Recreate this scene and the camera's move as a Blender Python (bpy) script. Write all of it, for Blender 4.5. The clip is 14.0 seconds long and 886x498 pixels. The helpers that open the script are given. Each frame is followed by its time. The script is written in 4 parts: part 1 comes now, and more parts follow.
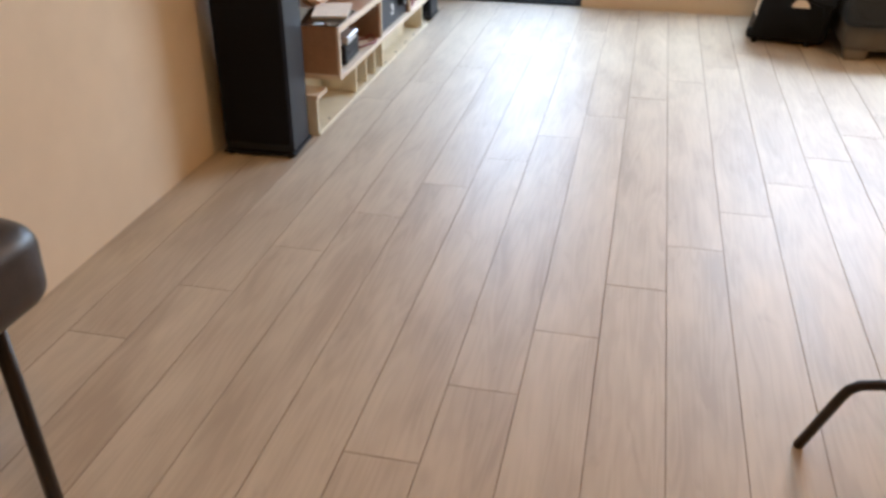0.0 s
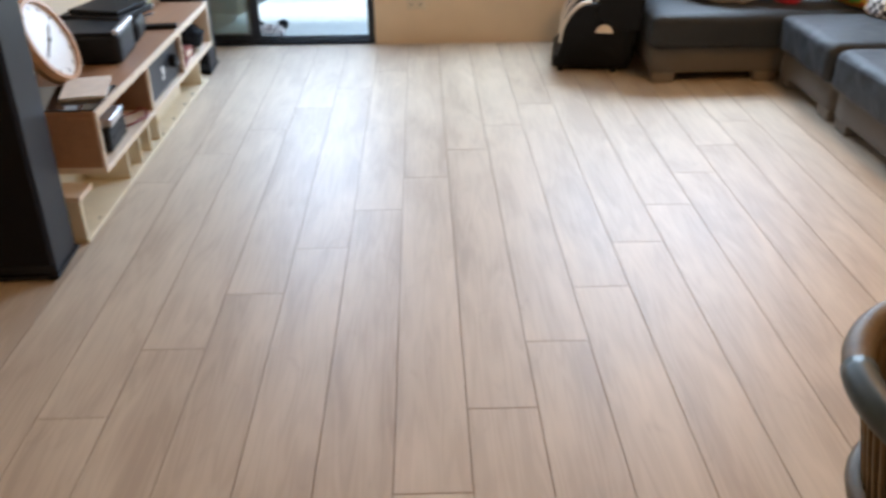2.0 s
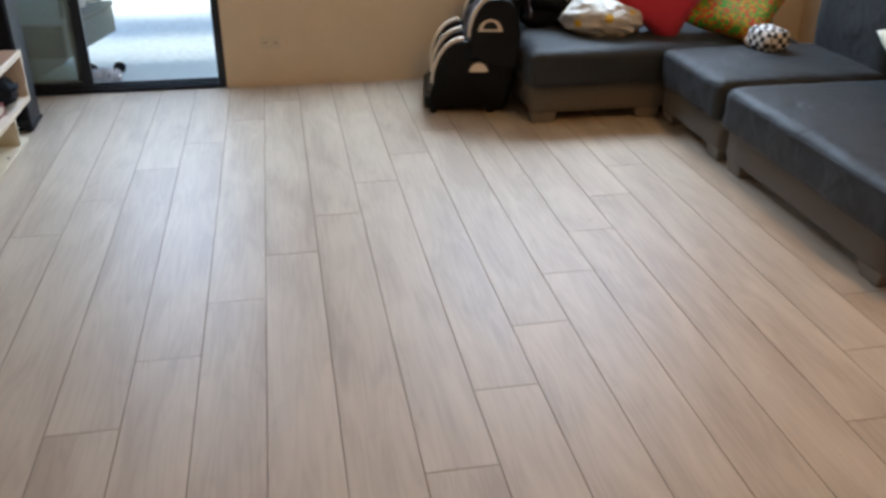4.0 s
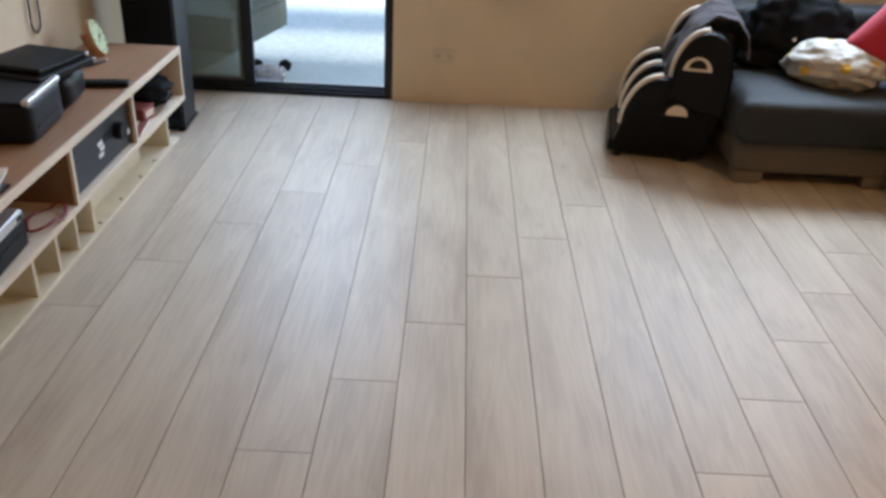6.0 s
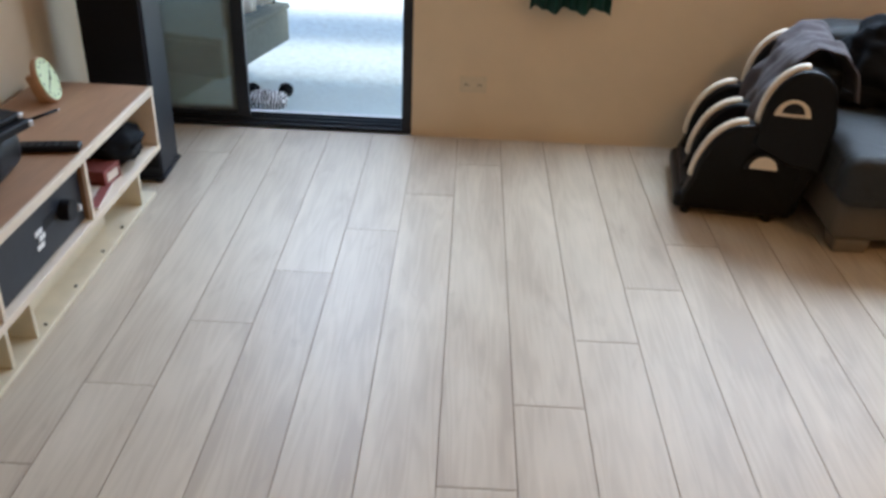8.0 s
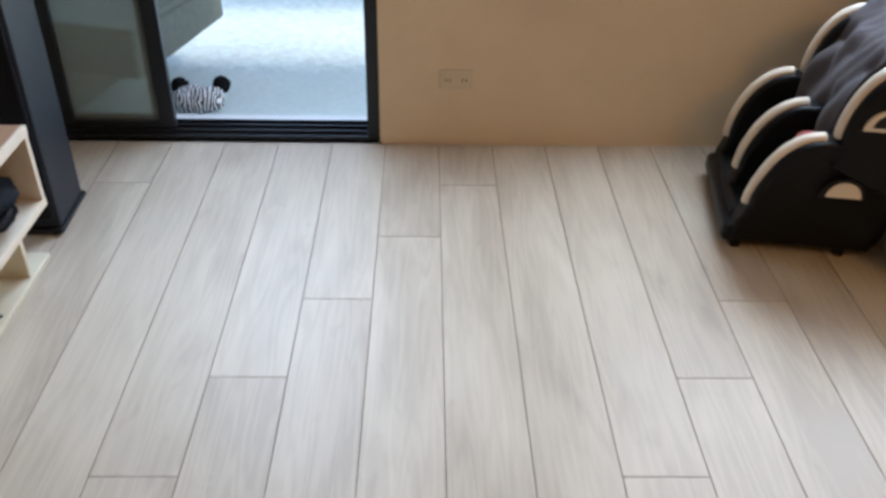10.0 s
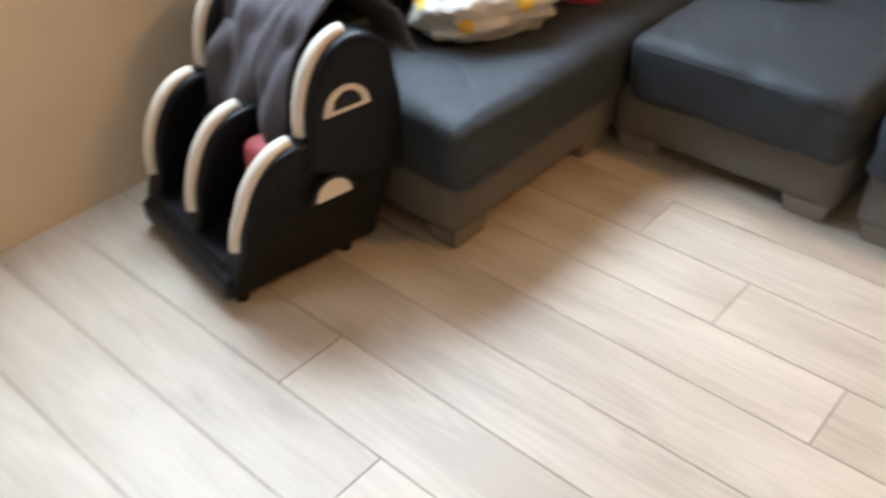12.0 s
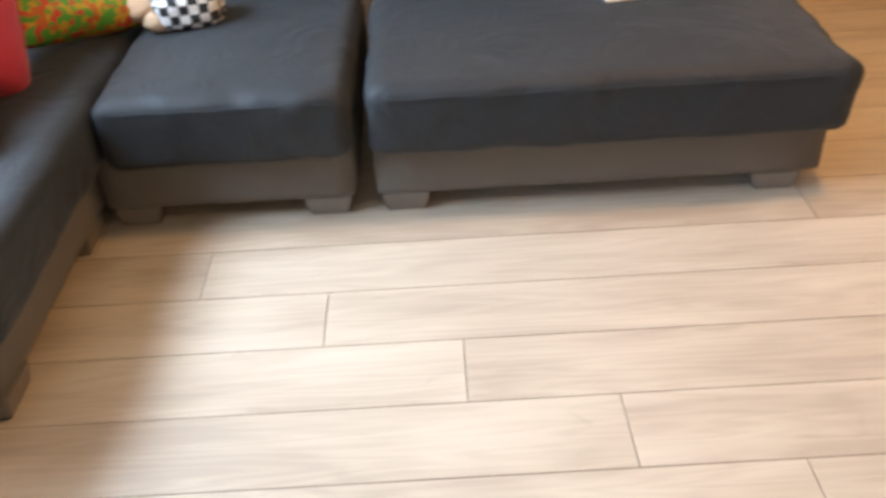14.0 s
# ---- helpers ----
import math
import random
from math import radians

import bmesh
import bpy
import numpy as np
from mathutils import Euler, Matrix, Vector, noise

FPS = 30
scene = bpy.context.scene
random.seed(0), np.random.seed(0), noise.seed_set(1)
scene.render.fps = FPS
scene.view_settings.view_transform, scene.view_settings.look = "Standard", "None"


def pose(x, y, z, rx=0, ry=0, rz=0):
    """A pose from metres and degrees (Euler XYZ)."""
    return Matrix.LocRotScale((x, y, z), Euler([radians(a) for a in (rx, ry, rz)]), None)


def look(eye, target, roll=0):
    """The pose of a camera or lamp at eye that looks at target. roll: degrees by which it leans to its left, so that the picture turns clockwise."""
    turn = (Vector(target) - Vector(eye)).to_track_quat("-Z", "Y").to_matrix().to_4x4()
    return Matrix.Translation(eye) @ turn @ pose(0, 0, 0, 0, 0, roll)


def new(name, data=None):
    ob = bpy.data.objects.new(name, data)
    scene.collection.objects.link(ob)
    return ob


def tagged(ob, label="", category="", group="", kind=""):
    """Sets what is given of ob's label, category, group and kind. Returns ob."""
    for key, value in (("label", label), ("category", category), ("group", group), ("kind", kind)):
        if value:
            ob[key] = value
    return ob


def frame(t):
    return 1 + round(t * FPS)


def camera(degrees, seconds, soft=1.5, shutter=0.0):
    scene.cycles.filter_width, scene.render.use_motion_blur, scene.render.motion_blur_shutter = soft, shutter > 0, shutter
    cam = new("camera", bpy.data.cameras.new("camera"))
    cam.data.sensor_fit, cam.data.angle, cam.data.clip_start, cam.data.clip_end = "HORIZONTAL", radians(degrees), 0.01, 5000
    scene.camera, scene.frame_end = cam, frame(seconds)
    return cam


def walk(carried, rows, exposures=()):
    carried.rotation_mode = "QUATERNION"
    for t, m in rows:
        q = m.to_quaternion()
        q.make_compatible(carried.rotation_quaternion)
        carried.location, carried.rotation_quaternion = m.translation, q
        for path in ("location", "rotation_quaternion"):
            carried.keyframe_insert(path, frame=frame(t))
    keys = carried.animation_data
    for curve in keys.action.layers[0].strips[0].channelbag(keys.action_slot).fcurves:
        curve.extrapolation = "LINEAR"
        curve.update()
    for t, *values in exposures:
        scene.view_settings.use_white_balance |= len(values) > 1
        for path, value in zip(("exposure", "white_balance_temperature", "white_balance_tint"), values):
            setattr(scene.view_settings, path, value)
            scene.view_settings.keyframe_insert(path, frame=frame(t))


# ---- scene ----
cam = camera(53.9, 14.0, 3.2, 0.4)

PATH = [
(0, (0.507, 0.188, 1.439), (0.121, 1.896, 0.472), 0.2),
    (0.5, (0.473, 0.321, 1.428), (0.138, 2.023, 0.432), 1.2),
    (1, (0.517, 0.476, 1.428), (0.179, 2.188, 0.449), 2.0),
    (1.5, (0.500, 0.644, 1.432), (0.246, 2.377, 0.466), 0.2),
    (2, (0.391, 0.786, 1.464), (0.428, 2.549, 0.521), -0.6),
    (2.5, (0.343, 0.922, 1.451), (0.531, 2.667, 0.493), 1.1),
    (3, (0.429, 1.085, 1.434), (0.710, 2.819, 0.479), 0.2),
    (3.2, (0.454, 1.134, 1.441), (0.788, 2.859, 0.486), 0.3),
    (5.3, (0.338, 1.660, 1.466), (0.512, 3.471, 0.637), 2.5),
    (5.5, (0.352, 1.733, 1.461), (0.463, 3.531, 0.593), 3.0),
    (6, (0.417, 1.890, 1.465), (0.409, 3.658, 0.530), 2.7),
    (6.5, (0.350, 2.073, 1.457), (0.340, 3.823, 0.490), 1.8),
    (7, (0.263, 2.271, 1.452), (0.267, 4.018, 0.478), 1.5),
    (7.5, (0.273, 2.454, 1.445), (0.260, 4.197, 0.463), 2.3),
    (8, (0.320, 2.675, 1.469), (0.289, 4.419, 0.489), 2.4),
    (8.2, (0.322, 2.737, 1.473), (0.292, 4.477, 0.487), 1.9),
    (10.3, (0.207, 3.671, 1.432), (0.280, 5.300, 0.274), 1.2),
    (10.5, (0.151, 3.767, 1.418), (0.256, 5.382, 0.243), 1.0),
    (11, (0.172, 3.996, 1.386), (0.520, 5.570, 0.202), -1.4),
    (11.5, (0.323, 4.124, 1.417), (1.079, 5.498, 0.175), -1.2),
    (12, (0.342, 4.258, 1.372), (1.502, 5.320, 0.136), -1.7),
    (12.5, (0.306, 4.401, 1.388), (1.680, 5.123, 0.128), -3.6),
    (13, (0.336, 4.431, 1.388), (1.806, 4.938, 0.131), -3.7),
    (13.2, (0.369, 4.480, 1.382), (1.879, 4.881, 0.134), -3.2),
    (13.5, (0.390, 4.473, 1.357), (1.942, 4.739, 0.124), -2.9),
    (14, (0.389, 4.511, 1.303), (1.996, 4.508, 0.113), -3.2),
]
walk(cam, [(t, look(e, g, r)) for t, e, g, r in PATH], [(0, 2.05), (1.5, 1.95), (3, 1.65), (5.3, 1.1), (6.2, 1.35), (8, 1.4), (10.5, 1.5), (11.5, 1.6), (12.1, 2.1), (13, 2.2), (14, 2.3)])

# ---- light ----
world = bpy.data.worlds.new("sky")
scene.world = world
world.use_nodes = True
wn = world.node_tree.nodes
sky = wn.new("ShaderNodeTexSky")
sky.sky_type = "NISHITA"
sky.sun_disc = False
sky.sun_elevation = radians(43)
sky.sun_rotation = radians(110)
wn["Background"].inputs[1].default_value = 0.15
world.node_tree.links.new(sky.outputs[0], wn["Background"].inputs[0])

sun = new("sun", bpy.data.lights.new("sun", "SUN"))
sun.data.energy, sun.data.angle, sun.data.color = 5.0, radians(10), (1.0, 0.95, 0.87)
sun.matrix_world = look((6.0, -2.2, 6.0), (0.0, 0.0, 0.0))


def area(name, eye, target, w, h, watts, color, spread=180):
    lamp = new(name, bpy.data.lights.new(name, "AREA"))
    lamp.data.shape, lamp.data.size, lamp.data.size_y = "RECTANGLE", w, h
    lamp.data.energy, lamp.data.color, lamp.data.spread = watts, color, radians(spread)
    lamp.matrix_world = look(eye, target)
    return lamp


area("door_daylight", (-0.28, 6.42, 1.40), (-0.24, 4.6, 0.0), 0.66, 1.25, 6.4, (0.56, 0.73, 1.0), 110)
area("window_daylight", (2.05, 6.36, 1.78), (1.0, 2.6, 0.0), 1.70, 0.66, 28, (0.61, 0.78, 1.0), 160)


# ---- materials ----
def nodes_of(name):
    m = bpy.data.materials.new(name)
    m.use_nodes = True
    return m, m.node_tree.nodes, m.node_tree.links, m.node_tree.nodes["Principled BSDF"]


def mat(name, color, rough=0.6, metal=0.0, vary=0.12, scale=30.0, bump=0.0, bump_scale=200.0, coarse=3.0, stretch=(1, 1, 1), sheen=0.0, spec=0.5, wrinkle=0.0):
    """A surface with variation at two scales and a fine relief."""
    m, n, l, b = nodes_of(name)
    co = n.new("ShaderNodeTexCoord")
    mp = n.new("ShaderNodeMapping")
    mp.inputs["Scale"].default_value = stretch
    l.new(co.outputs["Object"], mp.inputs[0])
    fine, big = n.new("ShaderNodeTexNoise"), n.new("ShaderNodeTexNoise")
    for t, s, d in ((fine, scale, 5), (big, coarse, 3)):
        t.inputs["Scale"].default_value = s
        t.inputs["Detail"].default_value = d
        l.new(mp.outputs[0], t.inputs[0])
    add = n.new("ShaderNodeMath")
    add.operation = "ADD"
    l.new(fine.outputs[0], add.inputs[0])
    l.new(big.outputs[0], add.inputs[1])
    rng = n.new("ShaderNodeMapRange")
    rng.inputs[1].default_value, rng.inputs[2].default_value = 0.6, 1.4
    rng.inputs[3].default_value, rng.inputs[4].default_value = 1 - vary, 1 + vary
    l.new(add.outputs[0], rng.inputs[0])
    mul = n.new("ShaderNodeVectorMath")
    mul.operation = "SCALE"
    mul.inputs[0].default_value = color
    l.new(rng.outputs[0], mul.inputs["Scale"])
    l.new(mul.outputs[0], b.inputs["Base Color"])
    rr = n.new("ShaderNodeMapRange")
    rr.inputs[3].default_value, rr.inputs[4].default_value = max(0.02, rough - 0.08), min(1, rough + 0.08)
    l.new(big.outputs[0], rr.inputs[0])
    l.new(rr.outputs[0], b.inputs["Roughness"])
    b.inputs["Metallic"].default_value = metal
    b.inputs["Sheen Weight"].default_value = sheen
    b.inputs["Specular IOR Level"].default_value = spec
    if bump:
        t = n.new("ShaderNodeTexNoise")
        t.inputs["Scale"].default_value = bump_scale
        t.inputs["Detail"].default_value = 3
        l.new(mp.outputs[0], t.inputs[0])
        bp = n.new("ShaderNodeBump")
        bp.inputs["Strength"].default_value = bump
        bp.inputs["Distance"].default_value = 0.004
        l.new(t.outputs[0], bp.inputs["Height"])
        l.new(bp.outputs[0], b.inputs["Normal"])
        if wrinkle:
            w = n.new("ShaderNodeTexNoise")
            w.inputs["Scale"].default_value, w.inputs["Detail"].default_value, w.inputs["Distortion"].default_value = 6.0, 3, 1.6
            l.new(mp.outputs[0], w.inputs[0])
            bw = n.new("ShaderNodeBump")
            bw.inputs["Strength"].default_value, bw.inputs["Distance"].default_value = wrinkle, 0.03
            l.new(w.outputs[0], bw.inputs["Height"])
            l.new(bw.outputs[0], bp.inputs["Normal"])
    return m


def plank_material():
    m, n, l, b = nodes_of("limed_oak_plank")
    co, info = n.new("ShaderNodeTexCoord"), n.new("ShaderNodeObjectInfo")
    shift = n.new("ShaderNodeVectorMath")
    shift.operation = "SCALE"
    shift.inputs[0].default_value = (37.0, 61.0, 19.0)
    l.new(info.outputs["Random"], shift.inputs["Scale"])
    add = n.new("ShaderNodeVectorMath")
    l.new(co.outputs["Object"], add.inputs[0])
    l.new(shift.outputs[0], add.inputs[1])

    def noise_at(sx, sy, detail, dist=0.0):
        mp = n.new("ShaderNodeMapping")
        mp.inputs["Scale"].default_value = (sx, sy, 1)
        l.new(add.outputs[0], mp.inputs[0])
        t = n.new("ShaderNodeTexNoise")
        t.inputs["Scale"].default_value = 1.0
        t.inputs["Detail"].default_value = detail
        t.inputs["Distortion"].default_value = dist
        l.new(mp.outputs[0], t.inputs[0])
        return t

    grain, cloud, figure = noise_at(70, 3.5, 6, 0.8), noise_at(8, 1.7, 3, 0.5), noise_at(16, 1.1, 2, 0.0)
    smudge = noise_at(14, 5.0, 3, 1.2)
    sm = n.new("ShaderNodeMapRange")
    sm.inputs[1].default_value, sm.inputs[2].default_value = 0.62, 0.80
    sm.inputs[3].default_value, sm.inputs[4].default_value = 0.0, -1.0
    l.new(smudge.outputs[0], sm.inputs[0])
    # cathedral figure: rings of the slow noise
    ring = n.new("ShaderNodeMath")
    ring.operation = "SINE"
    rs = n.new("ShaderNodeMath")
    rs.operation = "MULTIPLY"
    rs.inputs[1].default_value = 55.0
    l.new(figure.outputs[0], rs.inputs[0])
    l.new(rs.outputs[0], ring.inputs[0])
    acc = None
    for out, w in ((grain.outputs[0], 0.09), (cloud.outputs[0], 1.0), (ring.outputs[0], 0.055), (info.outputs["Random"], 0.10), (sm.outputs[0], 0.17)):
        k = n.new("ShaderNodeMath")
        k.operation = "MULTIPLY_ADD"
        k.inputs[1].default_value = w
        l.new(out, k.inputs[0])
        if acc is not None:
            l.new(acc, k.inputs[2])
        else:
            k.inputs[2].default_value = 0.0
        acc = k.outputs[0]
    ramp = n.new("ShaderNodeValToRGB")
    e = ramp.color_ramp.elements
    e[0].position, e[0].color = 0.38, (0.425, 0.345, 0.262, 1)
    e[1].position, e[1].color = 1.0, (0.635, 0.540, 0.425, 1)
    mid = e.new(0.68)
    mid.color = (0.540, 0.456, 0.350, 1)
    l.new(acc, ramp.inputs[0])
    l.new(ramp.outputs[0], b.inputs["Base Color"])
    rr = n.new("ShaderNodeMapRange")
    rr.inputs[3].default_value, rr.inputs[4].default_value = 0.40, 0.54
    l.new(cloud.outputs[0], rr.inputs[0])
    l.new(rr.outputs[0], b.inputs["Roughness"])
    b.inputs["Specular IOR Level"].default_value = 0.33
    bp = n.new("ShaderNodeBump")
    bp.inputs["Strength"].default_value, bp.inputs["Distance"].default_value = 0.03, 0.002
    l.new(grain.outputs[0], bp.inputs["Height"])
    l.new(bp.outputs[0], b.inputs["Normal"])
    return m


def glass_material(name, tint, rough=0.0, clear=1.0):
    m, n, l, b = nodes_of(name)
    b.inputs["Base Color"].default_value = (*tint, 1)
    b.inputs["Transmission Weight"].default_value = clear
    b.inputs["Roughness"].default_value = rough
    b.inputs["IOR"].default_value = 1.02
    return m


def patch_material(name, colors, scale=18.0, rough=0.8):
    """Cloth printed with patches of several colours."""
    m, n, l, b = nodes_of(name)
    co = n.new("ShaderNodeTexCoord")
    v = n.new("ShaderNodeTexVoronoi")
    v.inputs["Scale"].default_value = scale
    l.new(co.outputs["Object"], v.inputs[0])
    sep = n.new("ShaderNodeSeparateColor")
    l.new(v.outputs["Color"], sep.inputs[0])
    ramp = n.new("ShaderNodeValToRGB")
    ramp.color_ramp.interpolation = "CONSTANT"
    e = ramp.color_ramp.elements
    e[0].color = (*colors[0], 1)
    e[1].position, e[1].color = 1.0 / len(colors), (*colors[1], 1)
    for i, c in enumerate(colors[2:], 2):
        e.new(i / len(colors)).color = (*c, 1)
    l.new(sep.outputs[0], ramp.inputs[0])
    l.new(ramp.outputs[0], b.inputs["Base Color"])
    b.inputs["Roughness"].default_value = rough
    return m


def spot_material(name, ground, spots, scale, size):
    """Thin plastic with scattered printed spots."""
    m, n, l, b = nodes_of(name)
    co = n.new("ShaderNodeTexCoord")
    v = n.new("ShaderNodeTexVoronoi")
    v.inputs["Scale"].default_value = scale
    l.new(co.outputs["Object"], v.inputs[0])
    near = n.new("ShaderNodeMath")
    near.operation = "LESS_THAN"
    near.inputs[1].default_value = size
    l.new(v.outputs["Distance"], near.inputs[0])
    sep = n.new("ShaderNodeSeparateColor")
    l.new(v.outputs["Color"], sep.inputs[0])
    some = n.new("ShaderNodeMath")
    some.operation = "GREATER_THAN"
    some.inputs[1].default_value = 0.45
    l.new(sep.outputs[0], some.inputs[0])
    both = n.new("ShaderNodeMath")
    both.operation = "MULTIPLY"
    l.new(near.outputs[0], both.inputs[0])
    l.new(some.outputs[0], both.inputs[1])
    mix = n.new("ShaderNodeMix")
    mix.data_type = "RGBA"
    mix.inputs[6].default_value, mix.inputs[7].default_value = (*ground, 1), (*spots, 1)
    l.new(both.outputs[0], mix.inputs[0])
    l.new(mix.outputs[2], b.inputs["Base Color"])
    b.inputs["Roughness"].default_value = 0.38
    t = n.new("ShaderNodeTexNoise")
    t.inputs["Scale"].default_value, t.inputs["Detail"].default_value, t.inputs["Distortion"].default_value = 22, 4, 1.5
    l.new(co.outputs["Object"], t.inputs[0])
    bp = n.new("ShaderNodeBump")
    bp.inputs["Strength"].default_value, bp.inputs["Distance"].default_value = 0.6, 0.012
    l.new(t.outputs[0], bp.inputs["Height"])
    l.new(bp.outputs[0], b.inputs["Normal"])
    return m


def check_material(name, a, c, scale):
    m, n, l, b = nodes_of(name)
    co, ch = n.new("ShaderNodeTexCoord"), n.new("ShaderNodeTexChecker")
    ch.inputs["Scale"].default_value = scale
    ch.inputs["Color1"].default_value, ch.inputs["Color2"].default_value = (*a, 1), (*c, 1)
    l.new(co.outputs["Object"], ch.inputs[0])
    l.new(ch.outputs[0], b.inputs["Base Color"])
    b.inputs["Roughness"].default_value = 0.85
    return m


def stripe_material(name, a, c, scale):
    m, n, l, b = nodes_of(name)
    co, w = n.new("ShaderNodeTexCoord"), n.new("ShaderNodeTexWave")
    w.inputs["Scale"].default_value, w.inputs["Distortion"].default_value = scale, 9.0
    l.new(co.outputs["Object"], w.inputs[0])
    ramp = n.new("ShaderNodeValToRGB")
    ramp.color_ramp.interpolation = "CONSTANT"
    ramp.color_ramp.elements[0].color = (*a, 1)
    ramp.color_ramp.elements[1].position, ramp.color_ramp.elements[1].color = 0.5, (*c, 1)
    l.new(w.outputs[0], ramp.inputs[0])
    l.new(ramp.outputs[0], b.inputs["Base Color"])
    b.inputs["Roughness"].default_value = 0.9
    return m


WOOD_PLANK = plank_material()
UNDERLAY = mat("dark_joint", (0.30, 0.23, 0.17), 0.9)
WALL = mat("cream_wall_paint", (0.73, 0.58, 0.41), 0.75, vary=0.05, scale=8, bump=0.12, bump_scale=160, coarse=1.5)
# Cream tint chosen to warm the light that bounces off unseen surfaces.
CEIL = mat("bounce_warming_cream", (0.60, 0.50, 0.38), 0.85, vary=0.03)
FRAME = mat("dark_aluminium", (0.025, 0.028, 0.034), 0.38, 0.6, vary=0.15, scale=60)
# Tinted pane; its diffuse share imitates the milky reflection on the glass.
GLASS = glass_material("tinted_glass_pale_reflection", (0.74, 0.80, 0.77), 0.0, 0.86)
CONCRETE = mat("pale_concrete", (0.57, 0.66, 0.66), 0.85, vary=0.10, scale=40, bump=0.3, bump_scale=90, coarse=1.2)
PEBBLE = mat("pebbled_concrete", (0.55, 0.64, 0.64), 0.85, vary=0.26, scale=130, bump=0.6, bump_scale=60, coarse=28.0)
STEP = mat("white_stone_step", (0.75, 0.76, 0.77), 0.6, vary=0.06)
OUTWALL = mat("grey_green_plaster", (0.11, 0.128, 0.116), 0.85, vary=0.2, bump=0.3)
BENCH_WOOD = mat("warm_wood_veneer", (0.36, 0.20, 0.115), 0.42, vary=0.16, scale=6, coarse=2.0, stretch=(14, 1.2, 14), bump=0.05)
BENCH_EDGE = mat("pale_edge_band", (0.72, 0.60, 0.46), 0.5, vary=0.08, stretch=(3, 1, 3))
CREAM = mat("cream_laminate", (0.70, 0.62, 0.46), 0.55, vary=0.10, scale=12, bump=0.05)
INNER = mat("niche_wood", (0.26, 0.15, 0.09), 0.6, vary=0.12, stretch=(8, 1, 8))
BLACK = mat("black_lacquer", (0.010, 0.010, 0.012), 0.50, vary=0.2, scale=40, spec=0.25)
GRILLE = mat("black_speaker_cloth", (0.010, 0.010, 0.012), 0.85, vary=0.3, scale=300, bump=0.3, bump_scale=700, spec=0.12)
SPK_SIDE = mat("blue_black_vinyl", (0.016, 0.018, 0.024), 0.42, vary=0.15, bump=0.05, spec=0.25)
BLACK_PLASTIC = mat("black_plastic", (0.012, 0.012, 0.013), 0.45, vary=0.2, bump=0.08, bump_scale=400, spec=0.15)
SILVER = mat("silver_plastic", (0.55, 0.54, 0.53), 0.35, 0.5, vary=0.08)
AMP = mat("slate_blue_metal", (0.026, 0.031, 0.041), 0.42, 0.4, vary=0.15)
MASSAGE = mat("black_leatherette", (0.006, 0.0065, 0.0075), 0.40, vary=0.25, scale=60, bump=0.12, bump_scale=350, spec=0.16)
IVORY = mat("ivory_leatherette", (0.72, 0.62, 0.50), 0.45, vary=0.08, bump=0.08)
TOWEL = mat("grey_mauve_towel", (0.082, 0.067, 0.072), 0.95, vary=0.15, scale=90, bump=0.5, bump_scale=500, sheen=0.08)
# Charcoal with a little blue mixed in for the window light on the seats.
SEAT = mat("window_blued_charcoal_cover", (0.0200, 0.0232, 0.0262), 0.56, vary=0.14, scale=70, bump=0.25, bump_scale=600, coarse=4, sheen=0.06, spec=0.3, wrinkle=0.35)
SOFA_BASE = mat("taupe_sofa_fabric", (0.125, 0.106, 0.086), 0.9, vary=0.12, scale=200, bump=0.4, bump_scale=800, sheen=0.1)
FOOT = mat("taupe_foot", (0.20, 0.17, 0.14), 0.8, vary=0.1)
RED = mat("red_velvet", (0.46, 0.012, 0.035), 0.75, vary=0.12, scale=120, bump=0.3, bump_scale=500, sheen=0.2)
PINK = mat("red_pink_panel", (0.45, 0.08, 0.08), 0.7)
BAG = spot_material("white_crinkled_plastic", (0.56, 0.52, 0.45), (0.72, 0.46, 0.05), 13, 0.30)
GREY_FILM = mat("grey_plastic_film", (0.24, 0.27, 0.28), 0.25, vary=0.3, scale=30, bump=0.4, bump_scale=60)
BLACK_CLOTH = mat("black_cloth", (0.010, 0.011, 0.013), 0.9, vary=0.3, bump=0.5, bump_scale=120, spec=0.12)
TEAL_CLOTH = mat("dark_teal_curtain", (0.010, 0.055, 0.045), 0.85, vary=0.2, bump=0.3, bump_scale=400, spec=0.25)
PATCHY = patch_material("green_red_yellow_print", [(0.07, 0.28, 0.02), (0.50, 0.04, 0.02), (0.42, 0.25, 0.01), (0.06, 0.26, 0.02), (0.42, 0.10, 0.01)], 62)
FLORAL = patch_material("pale_floral_print", [(0.72, 0.66, 0.52), (0.70, 0.62, 0.50), (0.42, 0.46, 0.33), (0.75, 0.68, 0.55), (0.66, 0.45, 0.36)], 22)
CHECK = check_material("black_white_check", (0.02, 0.02, 0.02), (0.80, 0.78, 0.74), 38)
ZEBRA = stripe_material("black_white_stripe", (0.02, 0.02, 0.025), (0.80, 0.82, 0.84), 22)
PLUSH = mat("tan_plush", (0.50, 0.33, 0.20), 0.95, vary=0.15, bump=0.5, bump_scale=300)
LEATHER = mat("dark_brown_leather", (0.030, 0.019, 0.014), 0.36, vary=0.3, scale=25, bump=0.15, bump_scale=220)
DARK_METAL = mat("dark_brown_metal", (0.028, 0.020, 0.016), 0.40, 0.5, vary=0.2)
# Rattan colour lowered to hold the shadow that lies on the chair.
RATTAN = mat("shade_darkened_rattan", (0.13, 0.085, 0.033), 0.55, vary=0.25, scale=60, bump=0.2, bump_scale=160)
RATTAN_WRAP = mat("green_black_wrap", (0.020, 0.034, 0.030), 0.40, vary=0.2, bump=0.15)
